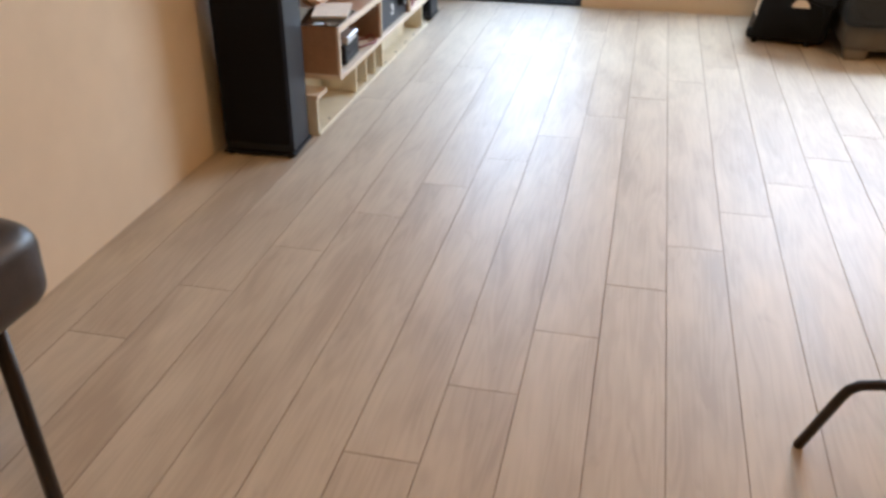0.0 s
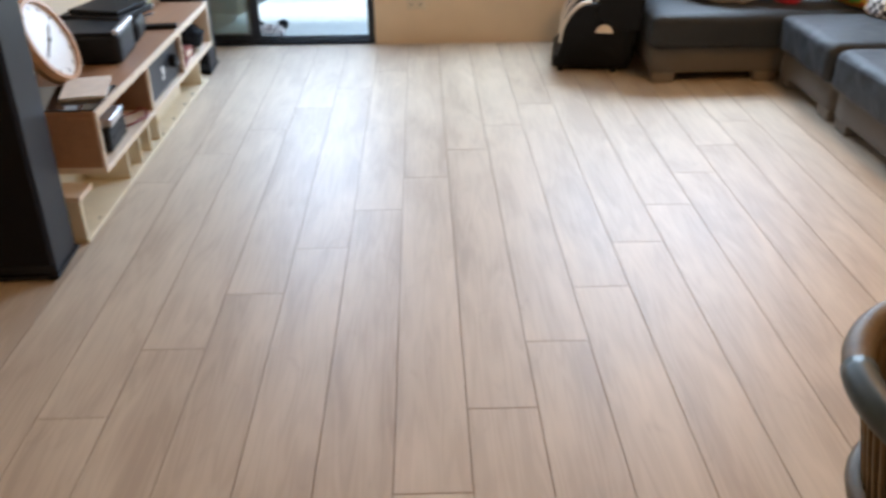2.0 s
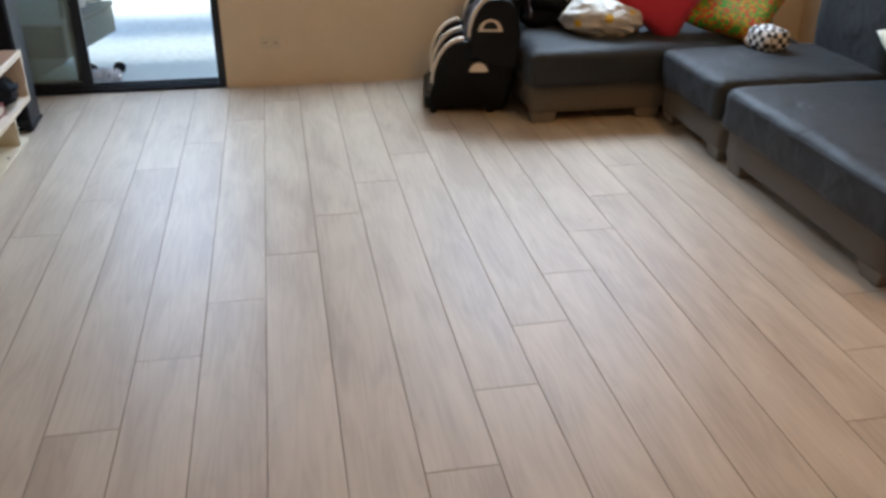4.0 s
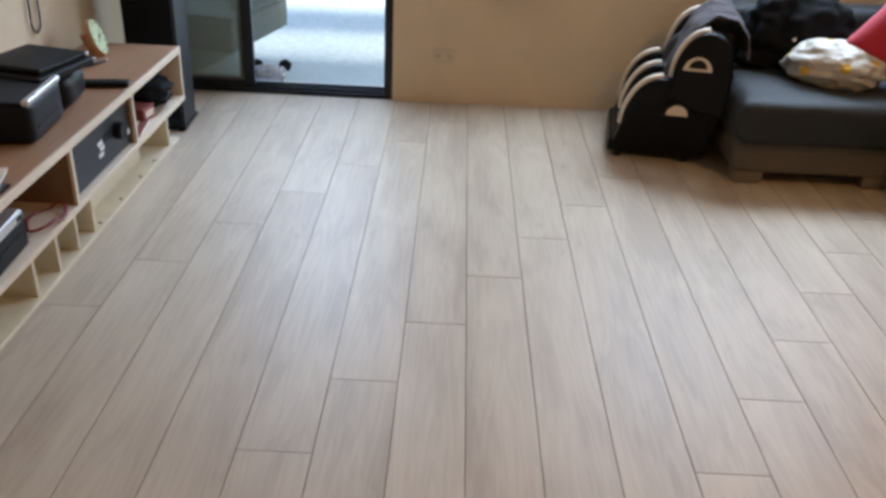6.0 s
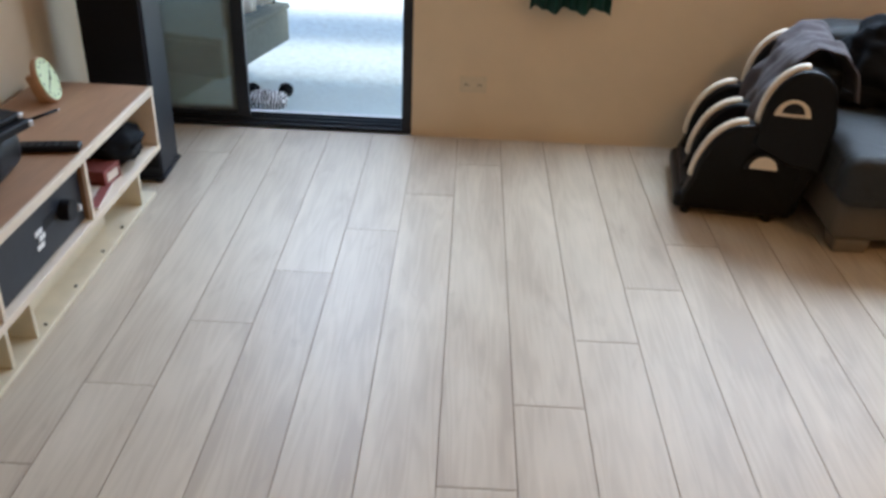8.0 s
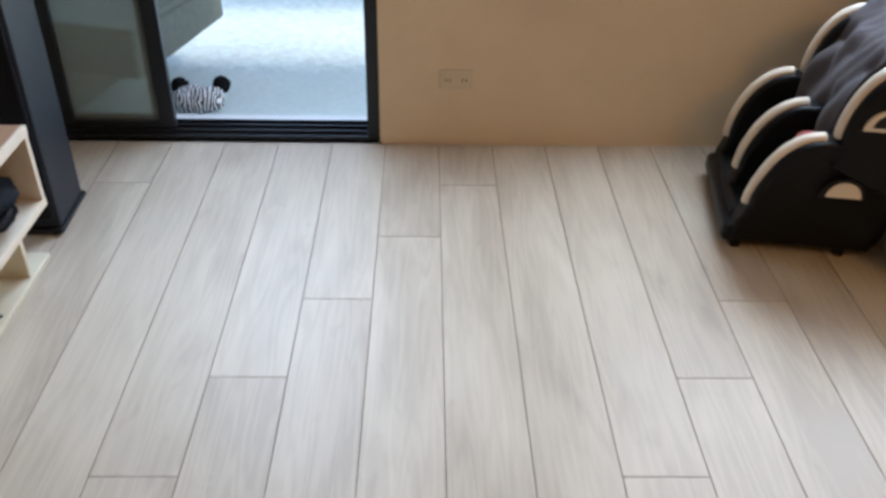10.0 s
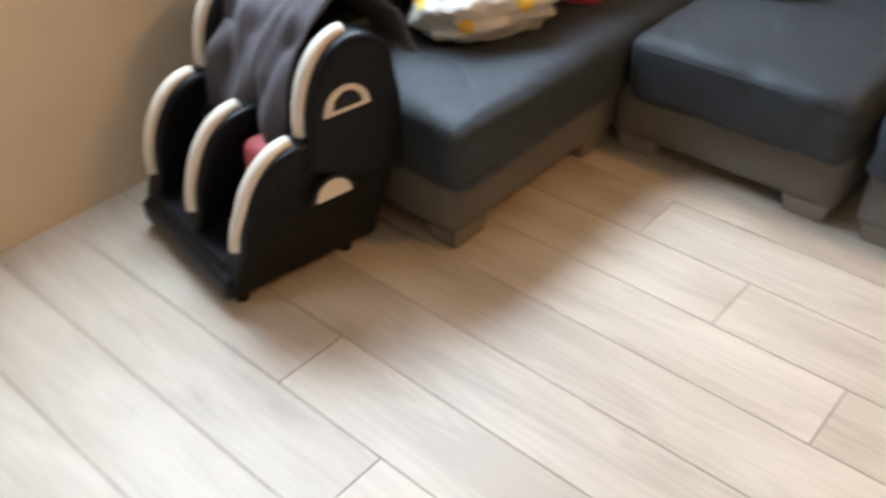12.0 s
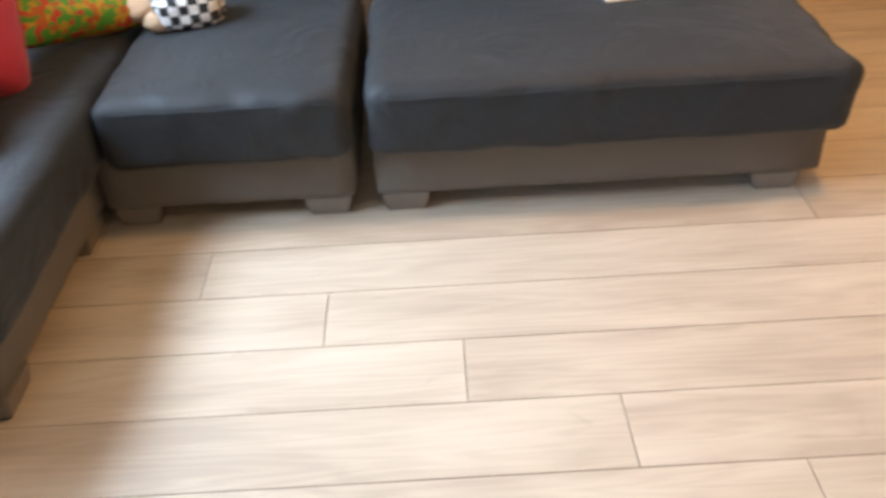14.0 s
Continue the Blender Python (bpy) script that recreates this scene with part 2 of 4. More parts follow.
CLOCK_FACE = mat("white_clock_face", (0.82, 0.80, 0.76), 0.35, vary=0.03)
GREEN_FACE = mat("pale_green_clock_face", (0.66, 0.74, 0.46), 0.3, vary=0.05)
CLOCK_WOOD = mat("light_wood_rim", (0.50, 0.28, 0.15), 0.45, vary=0.15)
BOARD_GLASS = mat("black_glass", (0.012, 0.010, 0.010), 0.06, vary=0.1)
SCREEN = mat("tv_screen", (0.010, 0.012, 0.012), 0.12, vary=0.1)
SOCKET = mat("ivory_socket_plate", (0.66, 0.55, 0.40), 0.5, vary=0.05)
PAPER = mat("printed_paper", (0.72, 0.62, 0.52), 0.6, vary=0.15)
REDBOOK = mat("dull_red_card", (0.24, 0.055, 0.045), 0.6)
BLUE = mat("blue_plastic", (0.02, 0.06, 0.35), 0.45)
WHITE = mat("white_plastic", (0.80, 0.80, 0.78), 0.4)
SHEET = mat("white_sheet", (0.78, 0.80, 0.80), 0.8, vary=0.08, bump=0.3)
YELLOW = mat("yellow_print", (0.75, 0.50, 0.04), 0.5)


# ---- mesh helpers ----
def part(name, bm, material, parent=None, label="", smooth=False):
    me = bpy.data.meshes.new(name)
    if smooth:
        for f in bm.faces:
            f.smooth = True
    bm.to_mesh(me)
    bm.free()
    me.materials.append(material)
    ob = new(name, me)
    if parent is not None:
        ob.parent = parent
    if label:
        ob["label"] = label
    return ob


def thing(name, m, label, category, group=""):
    e = new(name)
    e.matrix_world = m
    return tagged(e, label, category, group)


def rbox(lo, hi, bev=0.004, seg=2, bm=None):
    own = bmesh.new()
    c = [(a + b) / 2 for a, b in zip(lo, hi)]
    s = [abs(b - a) for a, b in zip(lo, hi)]
    bmesh.ops.create_cube(own, size=1.0, matrix=Matrix.Translation(c) @ Matrix.Diagonal((*s, 1)))
    if bev:
        bmesh.ops.bevel(own, geom=own.edges[:], offset=min(bev, min(s) * 0.45), segments=seg, affect="EDGES", profile=0.5)
    if bm is None:
        return own
    tmp = bpy.data.meshes.new("tmp")
    own.to_mesh(tmp)
    own.free()
    bm.from_mesh(tmp)
    bpy.data.meshes.remove(tmp)
    return bm


def softbox(lo, hi, r=0.05, bulge=0.0, rough=0.0, cuts=14, freq=7.0, seed=0.0):
    """A padded block: rounded edges, a swelling top and small folds."""
    bm = bmesh.new()
    bmesh.ops.create_cube(bm, size=2.0)
    bmesh.ops.subdivide_edges(bm, edges=bm.edges[:], cuts=cuts, use_grid_fill=True)
    c = Vector([(a + b) / 2 for a, b in zip(lo, hi)])
    h = Vector([abs(b - a) / 2 for a, b in zip(lo, hi)])
    r = min(r, min(h) * 0.98)
    for v in bm.verts:
        u = v.co.copy()
        p = Vector([u[i] * h[i] for i in range(3)])
        q = Vector([max(-(h[i] - r), min(h[i] - r, p[i])) for i in range(3)])
        d = p - q
        if d.length > 1e-6:
            p = q + d.normalized() * r
        p.z += bulge * (1 - u.x ** 2) * (1 - u.y ** 2) * (1 if u.z > 0 else 0.2)
        w = c + p
        if rough:
            k = noise.noise((w + Vector((seed, seed, seed))) * freq) + 0.5 * noise.noise((w + Vector((seed, 0, seed))) * freq * 2.3)
            w += (p.normalized()) * rough * k
        v.co = w
    return bm


def blob(size, power=2.6, rough=0.0, freq=6.0, seed=0.0, seg=36, rings=20, crease=0.0):
    """A pillow or a sack: a super-ellipsoid with folds."""
    bm = bmesh.new()
    bmesh.ops.create_uvsphere(bm, u_segments=seg, v_segments=rings, radius=1.0)
    for v in bm.verts:
        n = v.co.normalized()
        d = (abs(n.x) ** power + abs(n.y) ** power + abs(n.z) ** power) ** (-1.0 / power)
        p = n * d
        k = 1.0
        if rough:
            k += rough * (noise.noise(n * freq * 0.5 + Vector((seed, 3.1, seed))) + 0.6 * noise.noise(n * freq + Vector((seed, seed, 7.7))))
        if crease:
            k -= crease * max(0.0, 0.35 - abs(noise.noise(n * 3.1 + Vector((seed, 1.7, seed))))) + 0.5 * crease * max(0.0, 0.3 - abs(noise.noise(n * 6.7 + Vector((1.1, seed, seed)))))
        v.co = Vector((p.x * size[0], p.y * size[1], p.z * size[2])) * k
    return bm


def cushion(w, h, t, seed=0.0, rough=0.004):
    """A square cushion with pointed corners, standing in its xz plane."""
    bm = bmesh.new()
    bmesh.ops.create_grid(bm, x_segments=18, y_segments=18, size=1.0)
    top = bm.faces[:]
    made = bmesh.ops.duplicate(bm, geom=bm.verts[:] + bm.edges[:] + bm.faces[:])
    second = {g for g in made["geom"] if isinstance(g, bmesh.types.BMVert)}
    for v in bm.verts:
        x, y = v.co.x, v.co.y
        edge = max(0.0, (1 - x ** 4)) * max(0.0, (1 - y ** 4))
        pinch = 1 - 0.10 * (1 - abs(x * y)) * max(abs(x), abs(y)) ** 6
        z = t * 0.5 * edge ** 0.5 + rough * noise.noise(Vector((x * 3 + seed, y * 3, seed))) * edge
        v.co = Vector((x * w / 2 * pinch, -z if v in second else z, y * h / 2 * pinch))
    bmesh.ops.remove_doubles(bm, verts=bm.verts[:], dist=0.0008)
    bmesh.ops.recalc_face_normals(bm, faces=bm.faces[:])
    return bm


def tube(points, r, seg=10, closed=False, cap=True):
    """A round rod along points."""
    bm = bmesh.new()
    pts = [Vector(p) for p in points]
    n = len(pts)
    rings = []
    up = Vector((0, 0, 1))
    for i, p in enumerate(pts):
        if closed:
            d = pts[(i + 1) % n] - pts[i - 1]
        else:
            d = pts[min(i + 1, n - 1)] - pts[max(i - 1, 0)]
        d.normalize()
        a = d.cross(up)
        if a.length < 1e-3:
            a = d.cross(Vector((1, 0, 0)))
        a.normalize()
        b = a.cross(d)
        rings.append([bm.verts.new(p + r * (math.cos(2 * math.pi * k / seg) * a + math.sin(2 * math.pi * k / seg) * b)) for k in range(seg)])
    for i in range(n if closed else n - 1):
        A, B = rings[i], rings[(i + 1) % n]
        for k in range(seg):
            bm.faces.new((A[k], A[(k + 1) % seg], B[(k + 1) % seg], B[k]))
    if cap and not closed:
        bm.faces.new(rings[0])
        bm.faces.new(rings[-1])
    bmesh.ops.recalc_face_normals(bm, faces=bm.faces[:])
    return bm


def slab(profile, y0, y1, bev=0.006):
    """A profile in the xz plane, thick from y0 to y1, with rounded rims."""
    bm = bmesh.new()
    f = bm.faces.new([bm.verts.new((x, y0, z)) for x, z in profile])
    made = bmesh.ops.extrude_face_region(bm, geom=[f])
    for v in made["geom"]:
        if isinstance(v, bmesh.types.BMVert):
            v.co.y = y1
    bmesh.ops.recalc_face_normals(bm, faces=bm.faces[:])
    rims = [e for e in bm.edges if abs(e.verts[0].co.y - e.verts[1].co.y) < 1e-6]
    if bev:
        bmesh.ops.bevel(bm, geom=rims, offset=bev, segments=3, affect="EDGES", profile=0.5)
    return bm


def disc(r, t, seg=48, bev=0.0):
    """A disc round the y axis, facing -y."""
    bm = bmesh.new()
    bmesh.ops.create_cone(bm, cap_ends=True, segments=seg, radius1=r, radius2=r, depth=t, matrix=Matrix.Rotation(radians(90), 4, "X"))
    if bev:
        bmesh.ops.bevel(bm, geom=[e for e in bm.edges if abs(e.verts[0].co.y - e.verts[1].co.y) < 1e-6], offset=bev, segments=2, affect="EDGES")
    return bm


def ring(r, r2, t, seg=56):
    """A flat-sided hoop round the y axis."""
    bm = bmesh.new()
    prof = [(r, -t / 2), (r2, -t / 2), (r2 + t * 0.15, 0), (r2, t / 2), (r, t / 2)]
    rows = []
    for k in range(seg):
        a = 2 * math.pi * k / seg
        rows.append([bm.verts.new((q * math.cos(a), y, q * math.sin(a))) for q, y in prof])
    for k in range(seg):
        A, B = rows[k], rows[(k + 1) % seg]
        for i in range(len(prof)):
            j = (i + 1) % len(prof)
            bm.faces.new((A[i], A[j], B[j], B[i]))
    bmesh.ops.recalc_face_normals(bm, faces=bm.faces[:])
    return bm


# ---- room ----
X0, PW, PL, PSTEP, PY = 0.300, 0.189, 1.8534, 0.3089, 2.6216
WX, EX, NY, SY, CZ = -1.205, 3.62, 6.31, -2.3, 2.55
DX0, DX1, DZ = -1.10, 0.092, 2.08
VX0, VX1, VZ0, VZ1 = 0.66, 3.30, 0.82, 2.16


def structure(name, bm, material, label, category):
    return tagged(part(name, bm, material), label, category, kind="structure")


floor = structure("floor", rbox((WX - 0.1, SY - 0.1, -0.10), (EX + 0.1, NY, -0.006), 0), UNDERLAY, "limed oak plank floor with dark joints", "floor")
structure("wall_west", rbox((WX - 0.14, SY - 0.14, -0.1), (WX, NY + 0.14, CZ), 0), WALL, "cream painted plain wall", "wall")
structure("wall_east", rbox((EX, SY - 0.14, -0.1), (EX + 0.14, NY + 0.14, CZ), 0), WALL, "cream painted plain wall", "wall")
structure("wall_south", rbox((WX, SY - 0.14, -0.1), (EX, SY, CZ), 0), WALL, "cream painted plain wall", "wall")
bm = bmesh.new()
for lo, hi in (((WX, DX0), (0, CZ)), ((DX0, DX1), (DZ, CZ)), ((DX1, VX0), (0, CZ)), ((VX0, VX1), (0, VZ0)), ((VX0, VX1), (VZ1, CZ)), ((VX1, EX), (0, CZ))):
    rbox((lo[0], NY, hi[0] - (0.1 if hi[0] == 0 else 0)), (lo[1], NY + 0.14, hi[1]), 0, bm=bm)
structure("wall_north", bm, WALL, "cream painted wall with sliding door and window", "wall")
structure("ceiling", rbox((WX - 0.14, SY - 0.14, CZ), (EX + 0.14, NY + 0.14, CZ + 0.12), 0), CEIL, "plain unseen ceiling, cream to warm the bounced light", "ceiling")


# ---- sliding door ----
def sliding_door():
    d = thing("door_1", pose(0, NY + 0.03, 0), "dark aluminium sliding glass door standing half open", "door")
    d["kind"] = "structure"
    part("frame_side", rbox((DX0, -0.015, 0.0), (DX0 + 0.045, 0.10, DZ), 0.004), FRAME, d)
    part("frame_side", rbox((DX1 - 0.045, -0.015, 0.0), (DX1, 0.10, DZ), 0.004), FRAME, d)
    part("frame_head", rbox((DX0 + 0.045, -0.015, DZ - 0.05), (DX1 - 0.045, 0.10, DZ), 0.004), FRAME, d)
    bm = rbox((DX0 + 0.045, -0.015, 0.0), (DX1 - 0.045, 0.10, 0.020), 0.003)
    for y in (0.005, 0.045, 0.085):
        rbox((DX0 + 0.05, y, 0.02), (DX1 - 0.05, y + 0.007, 0.032), 0.001, bm=bm)
    part("sill_track", bm, FRAME, d)
    for a, b, y in ((DX0 + 0.045, -0.668, 0.05), (DX0 + 0.065, -0.638, 0.012)):
        p = part("leaf_frame", rbox((a, y, 0.033), (a + 0.04, y + 0.03, DZ - 0.055), 0.003), FRAME, d)
        part("leaf_stile", rbox((b - 0.055, y, 0.033), (b, y + 0.03, DZ - 0.055), 0.003), FRAME, d)
        part("leaf_rail", rbox((a + 0.04, y, 0.033), (b - 0.055, y + 0.03, 0.058), 0.003), FRAME, d)
        part("leaf_rail", rbox((a + 0.04, y, DZ - 0.11), (b - 0.055, y + 0.03, DZ - 0.055), 0.003), FRAME, d)
        part("pane", rbox((a + 0.038, y + 0.012, 0.056), (b - 0.053, y + 0.018, DZ - 0.108), 0), GLASS, d)


sliding_door()

w = thing("window_1", pose(0, NY + 0.05, 0), "dark aluminium framed window above the sofa", "window")
w["kind"] = "structure"
part("window_frame", rbox((VX0, 0, VZ0), (VX0 + 0.04, 0.06, VZ1), 0.003), FRAME, w)
part("window_frame", rbox((VX1 - 0.04, 0, VZ0), (VX1, 0.06, VZ1), 0.003), FRAME, w)
part("window_frame", rbox((VX0 + 0.04, 0, VZ0), (VX1 - 0.04, 0.06, VZ0 + 0.04), 0.003), FRAME, w)
part("window_frame", rbox((VX0 + 0.04, 0, VZ1 - 0.04), (VX1 - 0.04, 0.06, VZ1), 0.003), FRAME, w)
part("mullion", rbox((2.05, 0.005, VZ0 + 0.04), (2.08, 0.055, VZ1 - 0.04), 0.003), FRAME, w)

# ---- outside ----
structure("ground", rbox((-90, -90, -0.25), (90, 90, -0.06), 0), PEBBLE, "pale pebbled concrete yard in full daylight", "ground")
structure("paving", rbox((-3.0, NY + 0.20, -0.2), (3.0, NY + 0.74, -0.045), 0.006), CONCRETE, "smooth grey concrete paving strip along the house", "paving")
structure("door_step", rbox((-1.4, NY + 0.13, -0.2), (0.5, NY + 0.208, 0.012), 0.008), STEP, "white stone step outside the door", "step")
# The eave is added out of view to keep steep sky light off the floor.
structure("eave", rbox((0.3, NY + 0.15, 3.14), (EX + 0.14, NY + 1.25, 3.24), 0.01), CEIL, "unseen slab added over the window to block high sky light", "eave")
SIDE = pose(-0.745, 6.64, 0, 0, 0, -14.0)
bench_outside = thing("garden_bench", SIDE, "low grey-green garden bench standing outside the door", "bench")
part("seat_board", rbox((-0.62, -0.15, 0.15), (0.0, 0.56, 0.315), 0.015), OUTWALL, bench_outside)
part("rim", rbox((-0.62, -0.154, 0.3155), (0.006, 0.566, 0.345), 0.010), OUTWALL, bench_outside, "grey-green upper rim")
part("plinth", rbox((-0.60, -0.12, -0.045), (-0.34, 0.50, 0.1495), 0.01), OUTWALL, bench_outside)


def hung_sheet():
    bm = bmesh.new()
    rows = []
    for i in range(57):
        u = i / 56
        rows.append([bm.verts.new((-0.07 + 0.020 * math.sin(u * 46) + 0.012 * math.sin(u * 17 + 0.3 * k), 0.03 + 0.49 * u, 0.362 + 0.008 * math.sin(u * 30) + 0.10 * k)) for k in range(12)])
    for i in range(56):
        for k in range(11):
            bm.faces.new((rows[i][k], rows[i + 1][k], rows[i + 1][k + 1], rows[i][k + 1]))
    t = thing("hanging_sheet", SIDE, "white gathered sheet hanging over the garden bench", "sheet")
    part("cloth", bm, SHEET, t, smooth=True).modifiers.new("thick", "SOLIDIFY").thickness = 0.003
    part("line", tube([(-0.07, 0.0, 1.465), (-0.07, 0.54, 1.465)], 0.006), FRAME, t)
    for y in (0.015, 0.53):
        part("pole", tube([(-0.07, y, 0.345), (-0.07, y, 1.48)], 0.010), FRAME, t)


hung_sheet()

# ---- electric socket ----
s = thing("wall_socket", pose(0.356, NY, 0.250), "ivory double socket plate on the cream wall", "socket")
part("plate", rbox((-0.058, -0.009, -0.036), (0.058, 0, 0.036), 0.004), SOCKET, s)
for x in (-0.028, 0.028):
    part("outlet", rbox((x - 0.019, -0.0115, -0.022), (x + 0.019, -0.0085, 0.022), 0.003), SOCKET, s)
    bm = bmesh.new()
    for dx in (-0.006, 0.006):
        rbox((x + dx - 0.0015, -0.0125, -0.006), (x + dx + 0.0015, -0.0113, 0.006), 0, bm=bm)
    part("slot", bm, BLACK_PLASTIC, s)

# ---- curtain ----
def curtain():
    bm = bmesh.new()
    nx, nz = 60, 14
    g = [[None] * (nz + 1) for _ in range(nx + 1)]
    for i in range(nx + 1):
        for j in range(nz + 1):
            u, k = i / nx, j / nz
            x = 0.57 + 0.32 * u
            y = NY - 0.075 + 0.028 * math.sin(u * 2 * math.pi * 5.5) * (0.7 + 0.3 * (1 - k)) + 0.008 * noise.noise(Vector((u * 6, k * 2, 1)))
            g[i][j] = bm.verts.new((x, y, 0.600 + 0.012 * math.sin(u * 17) * (1 - k) + k * 1.5))
    for i in range(nx):
        for j in range(nz):
            bm.faces.new((g[i][j], g[i + 1][j], g[i + 1][j + 1], g[i][j + 1]))
    c = thing("curtain", pose(0, 0, 0), "dark teal gathered curtain beside the window", "curtain")
    ob = part("cloth", bm, TEAL_CLOTH, c, smooth=True)
    ob.modifiers.new("thick", "SOLIDIFY").thickness = 0.004
    part("rod", tube([(0.55, NY - 0.08, 2.17), (2.9, NY - 0.08, 2.17)], 0.012), FRAME, c)


curtain()


# ---- low media bench along the west wall ----
BENCH = pose(-0.765, 3.75, 0, 0, 0, -0.4) @ Matrix.Diagonal((1.0, 0.949, 0.922, 1.0))
BENCH_TOP = 0.452


def media_bench():
    """Local x: 0 at the front edge, minus to the wall; local y along the wall."""
    b = thing("media_bench", BENCH, "low wood-topped media bench with pale edges and open niches", "media bench")
    L, D = 1.87, -0.40
    part("top", rbox((D, 0, 0.468), (-0.012, L, 0.490), 0.002), BENCH_WOOD, b)
    part("edge_band", rbox((-0.012, 0, 0.462), (0.0, L, 0.491), 0.002), BENCH_EDGE, b, "pale front edge band")
    part("end_panel", rbox((D, 0.0, 0.262), (-0.012, 0.020, 0.468), 0.002), BENCH_WOOD, b)
    part("end_edge", rbox((-0.012, 0.0, 0.262), (0.0, 0.020, 0.462), 0.002), BENCH_EDGE, b)
    part("end_panel", rbox((D, L - 0.02, 0.262), (-0.002, L, 0.468), 0.002), BENCH_EDGE, b)
    part("shelf", rbox((D, 0.0, 0.238), (0.0, L, 0.262), 0.002), BENCH_EDGE, b)
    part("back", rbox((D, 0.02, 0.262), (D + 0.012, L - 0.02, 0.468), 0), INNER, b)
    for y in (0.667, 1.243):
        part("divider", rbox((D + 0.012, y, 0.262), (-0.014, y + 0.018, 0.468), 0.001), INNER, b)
        part("divider_edge", rbox((-0.014, y, 0.262), (-0.002, y + 0.018, 0.462), 0.001), BENCH_EDGE, b)
    # lower carcass
    part("plinth_board", rbox((D, -0.135, 0.0), (-0.066, L + 0.07, 0.018), 0.003), CREAM, b)
    part("plinth_back", rbox((D, -0.135, 0.018), (-0.26, L, 0.238), 0), CREAM, b)
    part("plinth_end", rbox((-0.26, -0.135, 0.018), (-0.072, -0.117, 0.178), 0.002), CREAM, b)
    part("plinth_ledge", rbox((D, -0.135, 0.178), (-0.068, 0.0, 0.200), 0.002), BENCH_EDGE, b)
    for y in (0.448, 0.622, 0.780, 0.927):
        part("plinth_divider", rbox((-0.26, y, 0.018), (-0.078, y + 0.016, 0.238), 0.001), CREAM, b)
    part("plinth_panel", rbox((-0.26, 0.945, 0.018), (-0.150, L - 0.22, 0.238), 0.002), CREAM, b)
    part("plinth_divider", rbox((-0.26, L - 0.06, 0.018), (-0.075, L - 0.042, 0.238), 0.001), CREAM, b)
    bm = bmesh.new()
    for y in (0.05, 1.0, 1.22, 1.45, 1.63):
        bmesh.ops.create_cone(bm, cap_ends=True, segments=10, radius1=0.005, radius2=0.005, depth=0.004, matrix=Matrix.Translation((-0.085, y, 0.020)))
    part("screw_cap", bm, BLACK_PLASTIC, b)["kind"] = "stuff"


media_bench()


def on_bench(x, y, z=0.0, rz=0.0):
    return BENCH @ pose(x, y, z, 0, 0, rz)


# devices in the niches
d = thing("set_top_box", on_bench(-0.125, 0.24, 0.262, 3), "black receiver with a silver lid in the niche", "receiver")
part("body", rbox((-0.12, -0.10, 0.004), (0.10, 0.13, 0.095), 0.006), BLACK_PLASTIC, d)
part("lid", rbox((-0.11, -0.07, 0.096), (0.105, 0.115, 0.135), 0.010, 3), SILVER, d, "silver lid")
part("front_strip", rbox((0.1005, -0.06, 0.05), (0.103, 0.09, 0.062), 0), BLACK, d)
bm = bmesh.new()
for y in (-0.08, 0.11):
    rbox((-0.1, y - 0.01, 0), (0.08, y + 0.01, 0.005), 0, bm=bm)
part("feet", bm, BLACK_PLASTIC, d)["kind"] = "stuff"
part("button", rbox((0.105, 0.07, 0.108), (0.108, 0.10, 0.122), 0.002), BLACK, d)

d = thing("cable_coil", on_bench(-0.05, 0.54, 0.262), "dull red cable lying in the niche", "cable")
part("loop", tube([(0.045 * math.cos(a * 0.42) * (1 + 0.1 * math.sin(a)), 0.10 * math.sin(a * 0.42), 0.006 + 0.004 * (a % 5)) for a in range(32)], 0.0045), REDBOOK, d, smooth=True)

d = thing("amplifier", on_bench(-0.03, 0.69, 0.262), "slate-blue amplifier with a large black knob", "amplifier")
part("body", rbox((-0.33, 0.005, 0.006), (-0.004, 0.545, 0.180), 0.004), BLACK_PLASTIC, d)
part("front_plate", rbox((-0.004, 0.0, 0.004), (0.006, 0.55, 0.184), 0.003), AMP, d, "slate-blue metal front")
p = part("knob", disc(0.034, 0.03, 32, 0.003), BLACK, d, "large black knob", smooth=False)
p.matrix_local = pose(0.021, 0.42, 0.105, 0, 0, 90)
p = part("knob", disc(0.012, 0.02, 20, 0.002), SILVER, d)
p.matrix_local = pose(0.016, 0.49, 0.075, 0, 0, 90)
bm = bmesh.new()
for i in range(3):
    rbox((0.006, 0.245 + 0.016 * (i % 2), 0.058 + 0.022 * i), (0.0075, 0.285 + 0.012 * (i % 2), 0.074 + 0.022 * i), 0, bm=bm)
part("sticker", bm, WHITE, d, "white printed sticker")
part("display", rbox((0.006, 0.30, 0.10), (0.0072, 0.37, 0.13), 0), BLACK, d)
bm = bmesh.new()
for y in (0.06, 0.48):
    rbox((-0.30, y - 0.02, 0), (-0.02, y + 0.02, 0.008), 0.002, bm=bm)
part("feet", bm, BLACK_PLASTIC, d)["kind"] = "stuff"

d = thing("magazine", on_bench(-0.12, 1.38, 0.262, 8), "printed magazine lying in the niche", "magazine")
part("pages", rbox((-0.1, -0.09, 0.0), (0.1, 0.11, 0.010), 0.002), PAPER, d)
part("cover", rbox((-0.1, -0.09, 0.0102), (0.1, 0.11, 0.0115), 0), REDBOOK, d, "dull red printed cover")
part("picture", rbox((-0.05, -0.05, 0.0116), (0.07, 0.07, 0.0122), 0), PAPER, d)
d = thing("card_box", on_bench(-0.10, 1.52, 0.262, -6), "small red and white card box", "box")
